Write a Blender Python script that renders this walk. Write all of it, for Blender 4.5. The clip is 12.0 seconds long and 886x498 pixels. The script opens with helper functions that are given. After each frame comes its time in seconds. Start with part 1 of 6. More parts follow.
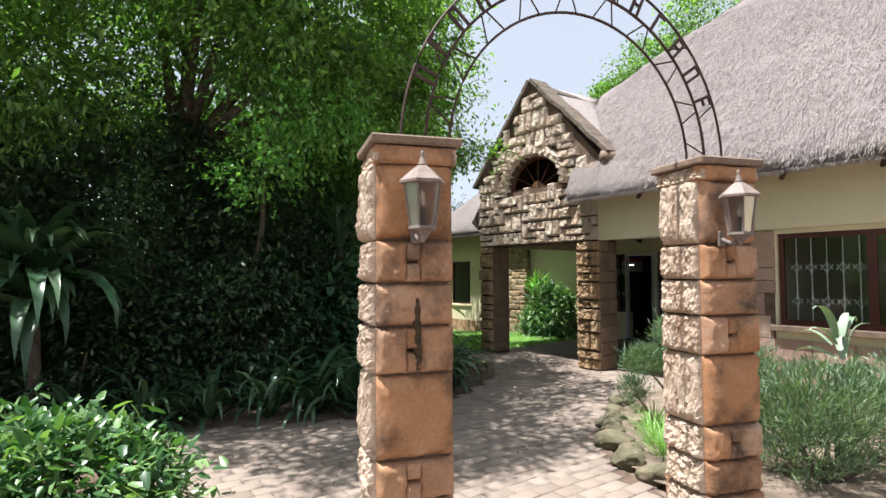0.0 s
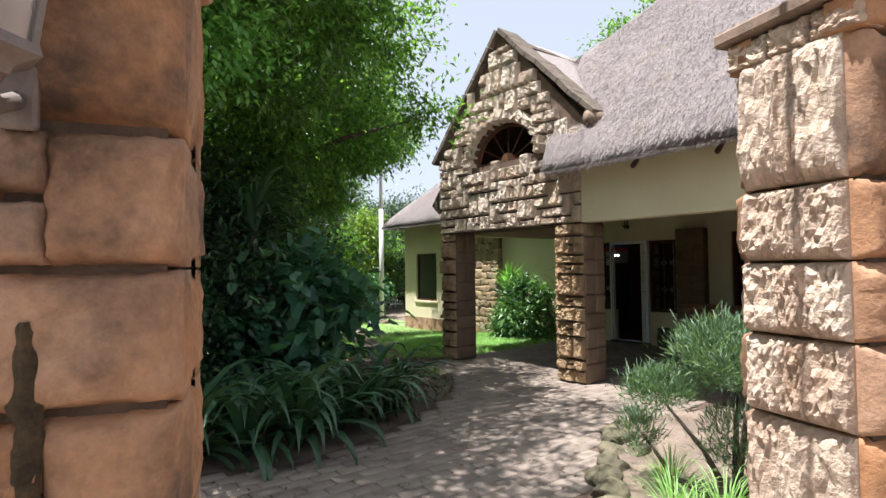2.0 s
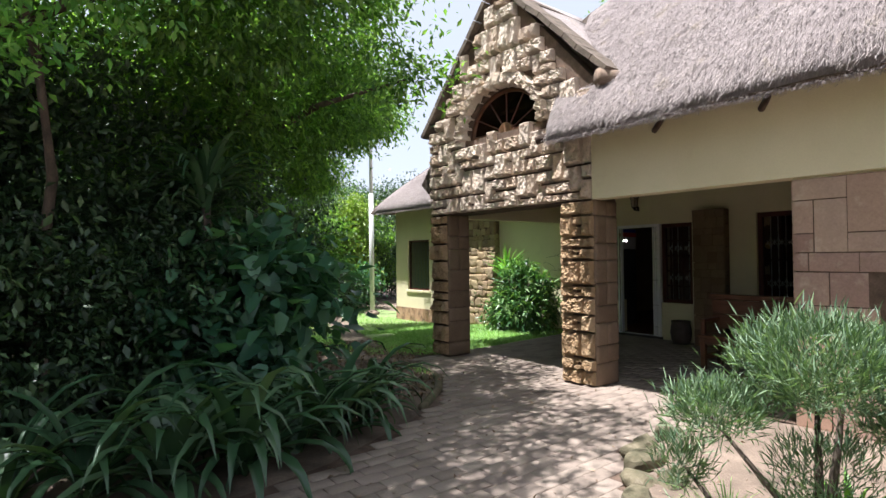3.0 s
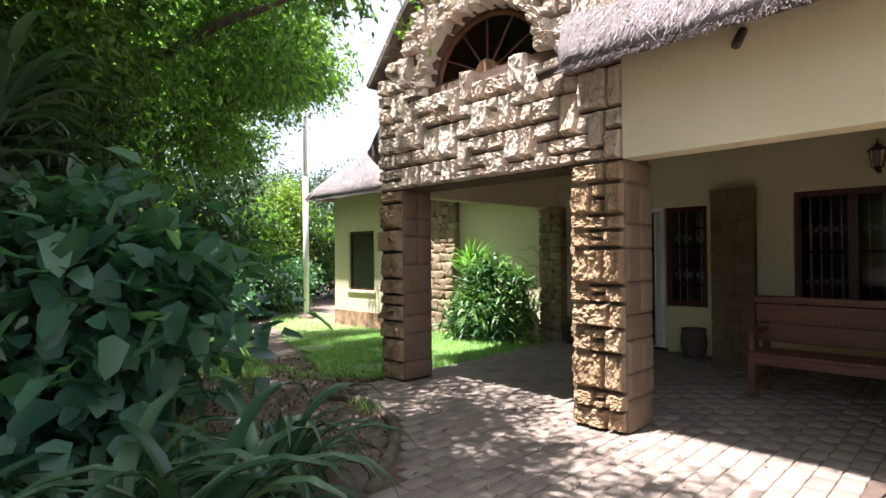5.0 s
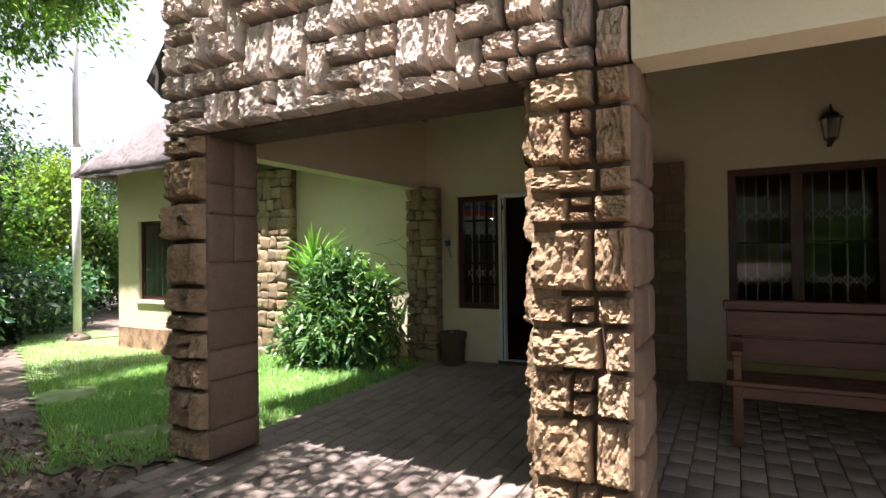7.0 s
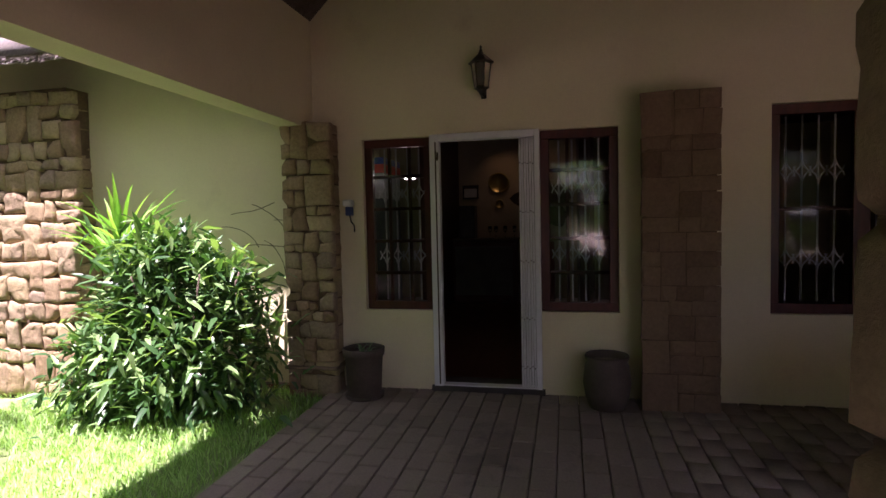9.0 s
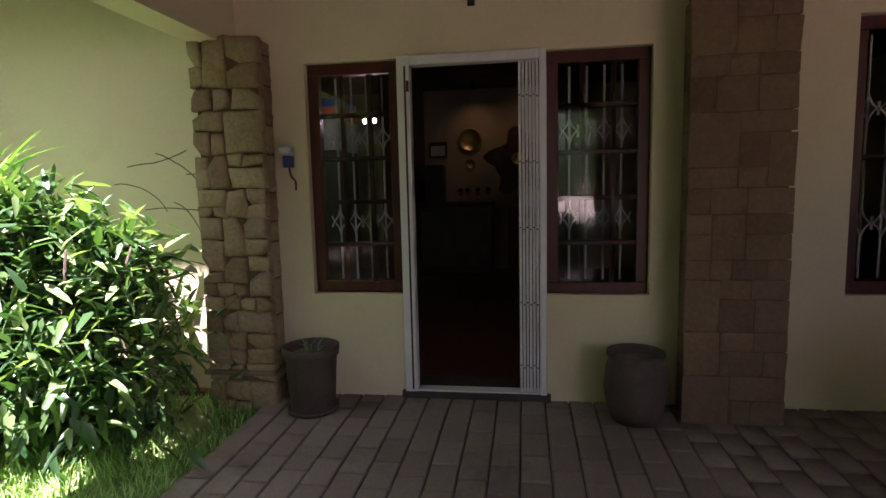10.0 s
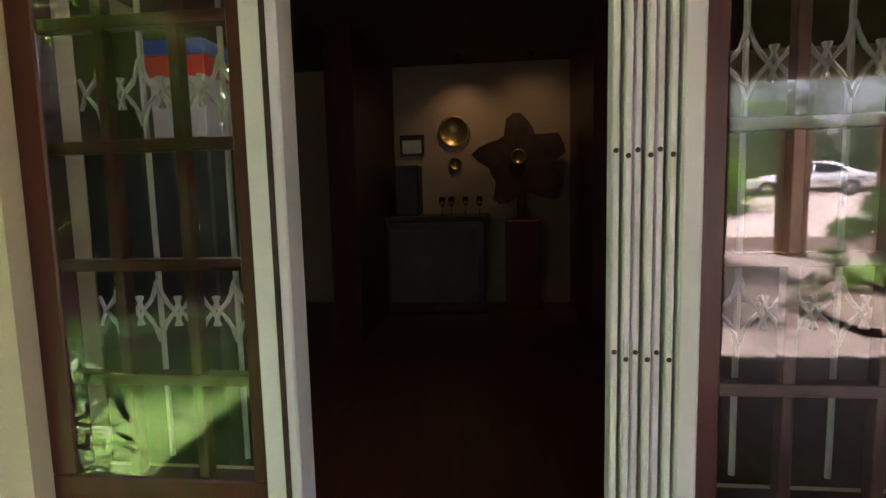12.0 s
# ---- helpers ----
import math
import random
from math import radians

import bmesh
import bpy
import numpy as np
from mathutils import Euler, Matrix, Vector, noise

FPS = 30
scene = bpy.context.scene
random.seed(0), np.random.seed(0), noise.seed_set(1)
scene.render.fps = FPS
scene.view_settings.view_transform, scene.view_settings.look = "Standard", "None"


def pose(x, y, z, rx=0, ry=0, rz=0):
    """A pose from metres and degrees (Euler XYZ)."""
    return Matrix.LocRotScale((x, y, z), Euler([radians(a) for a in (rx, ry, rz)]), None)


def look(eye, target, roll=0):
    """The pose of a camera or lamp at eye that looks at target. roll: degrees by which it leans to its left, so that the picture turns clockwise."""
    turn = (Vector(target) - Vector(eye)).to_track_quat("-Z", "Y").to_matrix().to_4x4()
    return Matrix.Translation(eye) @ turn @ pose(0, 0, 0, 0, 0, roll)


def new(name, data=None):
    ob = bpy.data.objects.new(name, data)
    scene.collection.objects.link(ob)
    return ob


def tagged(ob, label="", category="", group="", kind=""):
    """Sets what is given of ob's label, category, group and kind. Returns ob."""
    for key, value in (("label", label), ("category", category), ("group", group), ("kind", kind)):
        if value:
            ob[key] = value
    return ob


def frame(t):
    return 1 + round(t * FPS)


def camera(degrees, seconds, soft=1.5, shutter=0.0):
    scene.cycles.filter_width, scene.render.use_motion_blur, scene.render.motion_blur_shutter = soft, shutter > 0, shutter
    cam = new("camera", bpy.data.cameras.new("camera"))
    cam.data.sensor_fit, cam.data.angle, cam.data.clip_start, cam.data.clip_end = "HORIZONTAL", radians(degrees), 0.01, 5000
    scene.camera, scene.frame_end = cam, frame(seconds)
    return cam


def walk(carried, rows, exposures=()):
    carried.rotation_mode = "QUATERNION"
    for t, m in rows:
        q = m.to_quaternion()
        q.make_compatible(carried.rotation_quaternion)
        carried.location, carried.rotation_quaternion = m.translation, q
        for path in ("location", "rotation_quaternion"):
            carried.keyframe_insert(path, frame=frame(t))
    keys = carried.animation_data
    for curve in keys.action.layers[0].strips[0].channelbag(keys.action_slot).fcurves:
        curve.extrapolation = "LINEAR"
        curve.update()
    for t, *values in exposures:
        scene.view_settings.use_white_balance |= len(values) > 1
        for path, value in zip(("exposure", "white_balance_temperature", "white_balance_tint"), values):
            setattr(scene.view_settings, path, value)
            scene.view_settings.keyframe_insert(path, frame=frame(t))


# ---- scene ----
cam = camera(77.5, 12.0)
# time, eye, heading (left of +y), pitch, roll
PATH = [
    (0, 0.000, 0.000, 1.620, -35.71, 2.45, 0.32),
    (0.5, 0.288, 0.256, 1.617, -36.21, 2.17, 0.51),
    (1, 0.620, 0.573, 1.599, -37.07, 2.05, 0.58),
    (1.5, 1.014, 0.907, 1.589, -37.75, 1.95, 0.67),
    (2, 1.413, 1.262, 1.566, -38.06, 1.91, 0.73),
    (2.5, 1.805, 1.625, 1.519, -38.31, 1.56, 0.75),
    (3, 2.130, 2.001, 1.503, -38.35, 0.84, 0.74),
    (5, 3.383, 3.796, 1.408, -44.37, 0.60, 0.58),
    (5.5, 3.747, 4.236, 1.383, -49.86, 0.60, 0.61),
    (6, 4.110, 4.687, 1.374, -53.77, 0.56, 0.68),
    (6.5, 4.507, 5.080, 1.341, -58.33, 0.55, 0.75),
    (7, 4.948, 5.483, 1.334, -61.85, 0.53, 0.77),
    (8.8, 6.577, 6.851, 1.378, -76.89, -1.93, 1.37),
    (9, 6.780, 6.925, 1.369, -77.43, -2.88, 1.29),
    (9.5, 7.275, 7.101, 1.283, -80.00, -4.77, 1.19),
    (10, 7.792, 7.234, 1.298, -81.67, -6.42, 1.31),
    (10.5, 8.307, 7.334, 1.350, -82.82, -6.62, 1.30),
    (11, 8.833, 7.396, 1.401, -83.31, -6.78, 1.30),
    (11.5, 9.388, 7.425, 1.386, -83.00, -6.54, 1.39),
    (12, 9.897, 7.450, 1.372, -83.36, -6.36, 1.40),
]
EXPOSURES = [(0.0, 1.2, 5940, 11), (3.0, 1.38, 5890, 14), (5.5, 1.98, 5930, 20), (7.0, 1.92, 5980, 23), (8.8, 2.15, 6090, 44), (9.5, 2.5, 6090, 46), (10.5, 3.15, 6090, 36), (11.2, 3.8, 6140, 31), (12.0, 4.3, 6140, 31)]
walk(cam, [(t, pose(x, y, z, 90 + pitch, roll, yaw)) for t, x, y, z, yaw, pitch, roll in PATH], EXPOSURES)

# ---- world, sun ----
SUN = Vector((-0.29, 0.12, 1.0)).normalized()
world = bpy.data.worlds.new("world")
scene.world = world
world.use_nodes = True
wt = world.node_tree
sky = wt.nodes.new("ShaderNodeTexSky")
sky.sky_type, sky.sun_disc = "NISHITA", False
sky.sun_elevation = math.asin(SUN.z)
sky.sun_rotation = math.atan2(SUN.x, SUN.y)
sky.dust_density, sky.air_density = 1.5, 1.0
wt.nodes["Background"].inputs["Strength"].default_value = 0.072
haze = wt.nodes.new("ShaderNodeMix")          # thin bright cloud over the whole sky
haze.data_type = "RGBA"
haze.inputs[0].default_value = 0.66
haze.inputs[7].default_value = (6.0, 6.0, 5.9, 1)
wt.links.new(sky.outputs[0], haze.inputs[6])
wt.links.new(haze.outputs[2], wt.nodes["Background"].inputs["Color"])
sun = new("sun", bpy.data.lights.new("sun", "SUN"))
sun.data.energy, sun.data.angle, sun.data.color = 5.0, radians(0.6), (1.0, 0.95, 0.86)
sun.matrix_world = look(SUN * 60, (0, 0, 0))


# ---- materials ----
def material(name, rough=0.8, metal=0.0):
    m = bpy.data.materials.new(name)
    m.use_nodes = True
    b = m.node_tree.nodes["Principled BSDF"]
    b.inputs["Roughness"].default_value, b.inputs["Metallic"].default_value = rough, metal
    return m, m.node_tree, b


def ramp(nt, src, stops):
    r = nt.nodes.new("ShaderNodeValToRGB")
    while len(r.color_ramp.elements) < len(stops):
        r.color_ramp.elements.new(0.5)
    for e, (p, c) in zip(r.color_ramp.elements, stops):
        e.position, e.color = p, (*c, 1)
    nt.links.new(src, r.inputs[0])
    return r.outputs[0]


def noise_tex(nt, scale, detail=6, rough=0.6, stretch=(1, 1, 1), world_space=False):
    co = nt.nodes.new("ShaderNodeNewGeometry" if world_space else "ShaderNodeTexCoord")
    mp = nt.nodes.new("ShaderNodeMapping")
    mp.inputs["Scale"].default_value = stretch
    n = nt.nodes.new("ShaderNodeTexNoise")
    n.inputs["Scale"].default_value, n.inputs["Detail"].default_value, n.inputs["Roughness"].default_value = scale, detail, rough
    nt.links.new(co.outputs["Position" if world_space else "Object"], mp.inputs[0])
    nt.links.new(mp.outputs[0], n.inputs[0])
    return n.outputs[0]


def mixc(nt, fac, a, b, mode="MIX"):
    m = nt.nodes.new("ShaderNodeMix")
    m.data_type, m.blend_type = "RGBA", mode
    for s, v in ((m.inputs[0], fac), (m.inputs[6], a), (m.inputs[7], b)):
        if isinstance(v, bpy.types.NodeSocket):
            nt.links.new(v, s)
        elif isinstance(v, (int, float)):
            s.default_value = v
        else:
            s.default_value = (*v, 1)
    return m.outputs[2]


def bump(nt, b, height, strength, distance):
    n = nt.nodes.new("ShaderNodeBump")
    n.inputs["Strength"].default_value, n.inputs["Distance"].default_value = strength, distance
    nt.links.new(height, n.inputs["Height"])
    nt.links.new(n.outputs[0], b.inputs["Normal"])


def chance(nt, island=False):
    if island:
        return nt.nodes.new("ShaderNodeNewGeometry").outputs["Random Per Island"]
    return nt.nodes.new("ShaderNodeObjectInfo").outputs["Random"]


def surface(name, stops, scale=6, rough=0.8, grain=90, bump_mm=2, fine=0.35, stretch=(1, 1, 1), vary=None, island=False, patch=None, metal=0.0, strength=0.7):
    """stops: colours along a coarse noise; fine grain darkens; vary: (colours) picked piece by piece; patch: (colour, low, high, scale)."""
    m, nt, b = material(name, rough, metal)
    n1 = noise_tex(nt, scale, 5, 0.6, stretch, True)
    n2 = noise_tex(nt, grain, 4, 0.7, stretch, True)
    col = ramp(nt, n1, stops)
    if vary:
        col = mixc(nt, 0.65, col, ramp(nt, chance(nt, island), [(i / max(1, len(vary) - 1), c) for i, c in enumerate(vary)]))
    if patch:
        pc, lo, hi, ps = patch
        col = mixc(nt, ramp(nt, noise_tex(nt, ps, 7, 0.65, (1, 1, 1), True), [(lo, (0, 0, 0)), (hi, (1, 1, 1))]), col, pc)
    col = mixc(nt, fine, col, ramp(nt, n2, [(0.3, (0.35, 0.35, 0.35)), (0.7, (1, 1, 1))]), "MULTIPLY")
    nt.links.new(col, b.inputs["Base Color"])
    bump(nt, b, n2, strength, bump_mm / 1000)
    return m


def leaf_material(name, dark, mid, light, gloss=0.42, through_light=0.35, island=True):
    m, nt, b = material(name, gloss)
    col = ramp(nt, chance(nt, island), [(0.0, dark), (0.55, mid), (1.0, light)])
    nt.links.new(col, b.inputs["Base Color"])
    tr = nt.nodes.new("ShaderNodeBsdfTranslucent")
    nt.links.new(mixc(nt, 1.0, col, (1.3, 1.5, 0.5), "MULTIPLY"), tr.inputs["Color"])
    mx = nt.nodes.new("ShaderNodeMixShader")
    mx.inputs[0].default_value = through_light
    nt.links.new(b.outputs[0], mx.inputs[1])
    nt.links.new(tr.outputs[0], mx.inputs[2])
    nt.links.new(mx.outputs[0], nt.nodes["Material Output"].inputs["Surface"])
    return m


ROCK = surface("rock_faced_sandstone", [(0.3, (0.44, 0.33, 0.25)), (0.5, (0.67, 0.56, 0.46)), (0.72, (0.82, 0.73, 0.63))], 6, 0.9, 55, 16, 0.34,
               vary=[(0.48, 0.34, 0.23), (0.70, 0.58, 0.47), (0.58, 0.47, 0.38), (0.80, 0.70, 0.58), (0.62, 0.44, 0.30)], patch=((0.24, 0.19, 0.13), 0.55, 0.8, 9), strength=1.0)
DRESSED = surface("dressed_orange_sandstone", [(0.3, (0.23, 0.10, 0.045)), (0.5, (0.44, 0.225, 0.115)), (0.68, (0.60, 0.41, 0.28))], 5, 0.8, 55, 5, 0.4,
                  vary=[(0.32, 0.145, 0.06), (0.52, 0.31, 0.19), (0.46, 0.215, 0.085), (0.54, 0.37, 0.265)], patch=((0.09, 0.055, 0.035), 0.46, 0.68, 4))
# rough split stone, paler than the dressed blocks: sunlight put into its colour
PALE_ROCK = surface("sunlit_split_sandstone", [(0.3, (0.46, 0.32, 0.23)), (0.5, (0.62, 0.49, 0.38)), (0.7, (0.72, 0.62, 0.52))], 7, 0.9, 30, 25, 0.5,
                    vary=[(0.42, 0.27, 0.18), (0.60, 0.47, 0.36), (0.50, 0.35, 0.25)], patch=((0.24, 0.18, 0.13), 0.55, 0.78, 8))
CAPSTONE = surface("weathered_cap_stone", [(0.3, (0.16, 0.11, 0.08)), (0.7, (0.34, 0.24, 0.17))], 6, 0.9, 60, 6, 0.5)
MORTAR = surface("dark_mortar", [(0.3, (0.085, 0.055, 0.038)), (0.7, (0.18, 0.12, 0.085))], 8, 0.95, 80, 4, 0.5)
PLASTER = surface("cream_yellow_plaster", [(0.25, (0.68, 0.60, 0.39)), (0.75, (0.76, 0.68, 0.465))], 1.2, 0.85, 70, 1.5, 0.10, patch=((0.60, 0.51, 0.34), 0.6, 0.85, 2.2))
THATCH = surface("weathered_grey_thatch", [(0.25, (0.25, 0.21, 0.20)), (0.5, (0.35, 0.30, 0.285)), (0.75, (0.46, 0.40, 0.37))], 1.3, 0.95, 42, 22, 0.7, stretch=(0.45, 1.5, 0.45), patch=((0.36, 0.30, 0.23), 0.58, 0.75, 3), strength=1.0, vary=[(0.24, 0.20, 0.19), (0.36, 0.305, 0.29), (0.50, 0.43, 0.40)], island=True)
# darker straw for cut edges; on undersides the eave's shade is put into colour
STRAW_EDGE = surface("dark_thatch_edge", [(0.3, (0.07, 0.055, 0.045)), (0.7, (0.17, 0.13, 0.10))], 9, 0.95, 120, 12, 0.5)
PAVER = surface("concrete_pavers", [(0.3, (0.20, 0.155, 0.125)), (0.7, (0.32, 0.26, 0.21))], 1.0, 0.85, 70, 2, 0.35,
                vary=[(0.19, 0.145, 0.115), (0.31, 0.25, 0.205), (0.25, 0.195, 0.16)], patch=((0.13, 0.10, 0.08), 0.55, 0.75, 2.5))
SOIL = surface("dry_leafy_soil", [(0.3, (0.12, 0.09, 0.065)), (0.55, (0.24, 0.18, 0.135)), (0.75, (0.36, 0.28, 0.21))], 3, 0.95, 50, 10, 0.5, strength=1.0)
LAWN = surface("lawn_ground", [(0.3, (0.17, 0.24, 0.08)), (0.7, (0.30, 0.40, 0.15))], 3, 0.95, 60, 10, 0.5, patch=((0.16, 0.12, 0.07), 0.62, 0.75, 0.7))
DRIVE = surface("pale_driveway", [(0.3, (0.42, 0.33, 0.28)), (0.7, (0.52, 0.43, 0.37))], 2, 0.9, 60, 3, 0.3)
DARK_WOOD = surface("dark_red_stained_wood", [(0.3, (0.05, 0.010, 0.007)), (0.7, (0.10, 0.020, 0.013))], 6, 0.4, 60, 0.6, 0.3, stretch=(4, 4, 0.6))
BENCH_WOOD = surface("red_brown_bench_wood", [(0.3, (0.09, 0.034, 0.017)), (0.7, (0.17, 0.068, 0.034))], 4, 0.5, 50, 1, 0.35, stretch=(4, 0.7, 4))
RAFTER = surface("dark_gum_pole", [(0.3, (0.05, 0.03, 0.02)), (0.7, (0.12, 0.075, 0.05))], 6, 0.7, 60, 2, 0.4)
WHITE_STEEL = surface("white_painted_steel", [(0.3, (0.70, 0.69, 0.72)), (0.7, (0.80, 0.79, 0.81))], 5, 0.35, 60, 0.2, 0.06)
IRON = surface("rusted_dark_iron", [(0.3, (0.035, 0.025, 0.022)), (0.7, (0.10, 0.055, 0.04))], 20, 0.6, 90, 1, 0.4, metal=0.4)
BLACK_METAL = surface("black_lantern_metal", [(0.3, (0.02, 0.02, 0.02)), (0.7, (0.045, 0.04, 0.038))], 10, 0.45, 90, 0.3, 0.2, metal=0.3)
CREAM_METAL = surface("faded_cream_lantern_metal", [(0.3, (0.18, 0.135, 0.11)), (0.7, (0.30, 0.24, 0.205))], 14, 0.6, 90, 0.6, 0.35)
DULL_METAL = surface("dull_brown_lantern_metal", [(0.3, (0.13, 0.10, 0.085)), (0.7, (0.25, 0.205, 0.18))], 14, 0.6, 90, 0.6, 0.35)
POT_CLAY = surface("dark_brown_pot", [(0.3, (0.07, 0.05, 0.04)), (0.7, (0.13, 0.10, 0.08))], 5, 0.7, 70, 1.5, 0.4)
ROUND_ROCK = surface("mossy_border_rock", [(0.3, (0.08, 0.075, 0.04)), (0.6, (0.19, 0.16, 0.10)), (0.8, (0.32, 0.27, 0.20))], 6, 0.95, 50, 8, 0.5)
BARK = surface("grey_brown_bark", [(0.3, (0.06, 0.045, 0.035)), (0.7, (0.16, 0.12, 0.09))], 5, 0.95, 40, 10, 0.5, stretch=(2, 2, 0.5))
FLOOR_WOOD = surface("red_brown_plank_floor", [(0.3, (0.10, 0.035, 0.018)), (0.7, (0.17, 0.065, 0.035))], 3, 0.35, 40, 0.5, 0.3, stretch=(0.6, 5, 1))
ROOM_PAINT = surface("dim_tan_room_paint", [(0.3, (0.42, 0.34, 0.24)), (0.7, (0.50, 0.41, 0.29))], 1.5, 0.85, 60, 1, 0.1)
POLE_PAINT = surface("pale_grey_painted_pole", [(0.3, (0.62, 0.62, 0.60)), (0.7, (0.74, 0.74, 0.72))], 4, 0.5, 60, 0.3, 0.1)
LEAF_TREE = leaf_material("tree_leaves", (0.05, 0.11, 0.033), (0.115, 0.21, 0.06), (0.23, 0.365, 0.10), 0.4, 0.57)
# darker leaf green that carries the deep shade under the trees in its colour
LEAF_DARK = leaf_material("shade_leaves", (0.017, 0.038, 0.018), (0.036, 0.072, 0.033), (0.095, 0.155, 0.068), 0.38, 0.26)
LEAF_BUSH = leaf_material("bush_leaves", (0.025, 0.075, 0.025), (0.07, 0.16, 0.05), (0.25, 0.38, 0.15), 0.34, 0.3)
LEAF_STRAP = leaf_material("strap_leaves", (0.035, 0.08, 0.04), (0.06, 0.12, 0.06), (0.12, 0.19, 0.105), 0.26, 0.24, False)
LEAF_GREY = leaf_material("grey_green_needles", (0.075, 0.13, 0.075), (0.13, 0.205, 0.115), (0.25, 0.34, 0.20), 0.5, 0.25)
LEAF_AGAVE = leaf_material("agave_leaves", (0.18, 0.25, 0.17), (0.25, 0.32, 0.22), (0.32, 0.39, 0.29), 0.5, 0.1, False)
LEAF_BROAD = leaf_material("broad_leaves", (0.04, 0.11, 0.07), (0.075, 0.18, 0.11), (0.15, 0.29, 0.175), 0.32, 0.45)
LEAF_SPIKE = leaf_material("yucca_spikes", (0.10, 0.26, 0.04), (0.18, 0.40, 0.07), (0.30, 0.52, 0.12), 0.36, 0.3, False)
LEAF_YUCCA = leaf_material("yucca_leaves", (0.06, 0.18, 0.03), (0.12, 0.30, 0.05), (0.22, 0.42, 0.09), 0.38, 0.3)
GRASS = leaf_material("grass_blades", (0.15, 0.28, 0.07), (0.27, 0.46, 0.14), (0.44, 0.62, 0.27), 0.5, 0.35)
LITTER = leaf_material("fallen_leaves", (0.10, 0.06, 0.035), (0.20, 0.13, 0.08), (0.34, 0.25, 0.17), 0.7, 0.1)


def glass_material(name, tint=(0.9, 0.93, 0.92), rough=0.0):
    m, nt, b = material(name, rough)
    b.inputs["Base Color"].default_value = (*tint, 1)
    b.inputs["Transmission Weight"].default_value = 1.0
    b.inputs["IOR"].default_value = 1.45
    return m


GLASS = glass_material("window_glass")
# dark tint stands in for the dim loft; roughness and low IOR mute reflections
DIMMED_GLASS = glass_material("dimmed_fanlight_glass", (0.12, 0.07, 0.055), 0.25)
DIMMED_GLASS.node_tree.nodes["Principled BSDF"].inputs["IOR"].default_value = 1.12
# grey tint and low IOR hold back the garden's reflection in the porch window
MUTED_GLASS = glass_material("muted_porch_glass", (0.7, 0.68, 0.66), 0.02)
MUTED_GLASS.node_tree.nodes["Principled BSDF"].inputs["IOR"].default_value = 1.22
LANTERN_GLASS = glass_material("dusty_lantern_glass", (0.50, 0.42, 0.36), 0.3)


def glow(name, colour, power):
    m, nt, b = material(name, 0.5)
    b.inputs["Base Color"].default_value = (*colour, 1)
    b.inputs["Emission Color"].default_value = (*colour, 1)
    b.inputs["Emission Strength"].default_value = power
    return m


def plain(name, colour, rough=0.5, metal=0.0):
    return surface(name, [(0.3, tuple(c * 0.85 for c in colour)), (0.7, colour)], 8, rough, 90, 0.3, 0.1, metal=metal)


# ---- building helpers ----
def mesh_of(name, bm, mats, smooth=False):
    me = bpy.data.meshes.new(name)
    bm.normal_update()
    bm.to_mesh(me)
    bm.free()
    for m in mats if isinstance(mats, (list, tuple)) else [mats]:
        me.materials.append(m)
    if smooth:
        me.polygons.foreach_set("use_smooth", [True] * len(me.polygons))
    return me


def part(name, bm, mat, parent=None, label="", smooth=False):
    ob = new(name, mesh_of(name, bm, mat, smooth) if isinstance(bm, bmesh.types.BMesh) else bm)
    if parent:
        ob.parent = parent
    return tagged(ob, label)


def thing(name, m, label, category, group="", kind=""):
    ob = new(name)
    ob.empty_display_size = 0.1
    ob.matrix_world = m
    return tagged(ob, label, category, group, kind)


def add_box(bm, x0, x1, y0, y1, z0, z1, bevel=0.0):
    r = bmesh.ops.create_cube(bm, size=1, matrix=Matrix.Translation(((x0 + x1) / 2, (y0 + y1) / 2, (z0 + z1) / 2)) @ Matrix.Diagonal((x1 - x0, y1 - y0, z1 - z0, 1)))
    if bevel:
        es = list({e for v in r["verts"] for e in v.link_edges})
        bmesh.ops.bevel(bm, geom=es, offset=bevel, segments=1, affect="EDGES")
    return bm


def box(x0, x1, y0, y1, z0, z1, bevel=0.0):
    return add_box(bmesh.new(), x0, x1, y0, y1, z0, z1, bevel)


def tube(bm, pts, radius, seg=8, close=True):
    """A tube along points; radius a number or a list."""
    pts = [Vector(p) for p in pts]
    rs = radius if isinstance(radius, (list, tuple)) else [radius] * len(pts)
    rings = []
    for i, p in enumerate(pts):
        d = (pts[min(i + 1, len(pts) - 1)] - pts[max(i - 1, 0)]).normalized()
        a = d.cross(Vector((0, 0, 1)) if abs(d.z) < 0.9 else Vector((1, 0, 0))).normalized()
        c = d.cross(a)
        rings.append([bm.verts.new(p + rs[i] * (math.cos(k * 2 * math.pi / seg) * a + math.sin(k * 2 * math.pi / seg) * c)) for k in range(seg)])
    for r0, r1 in zip(rings, rings[1:]):
        for k in range(seg):
            bm.faces.new((r0[k], r0[(k + 1) % seg], r1[(k + 1) % seg], r1[k]))
    if close:
        bm.faces.new(rings[0][::-1])
        bm.faces.new(rings[-1])
    bmesh.ops.recalc_face_normals(bm, faces=bm.faces)
    return bm


def lathe(profile, seg=24):
    """A turned shape from (radius, height) pairs."""
    bm = bmesh.new()
    rings = [[bm.verts.new((r * math.cos(k * 2 * math.pi / seg), r * math.sin(k * 2 * math.pi / seg), z)) for k in range(seg)] for r, z in profile]
    for r0, r1 in zip(rings, rings[1:]):
        for k in range(seg):
            bm.faces.new((r0[k], r0[(k + 1) % seg], r1[(k + 1) % seg], r1[k]))
    bm.faces.new(rings[0][::-1])
    bm.faces.new(rings[-1])
    bmesh.ops.remove_doubles(bm, verts=bm.verts, dist=1e-5)
    return bm


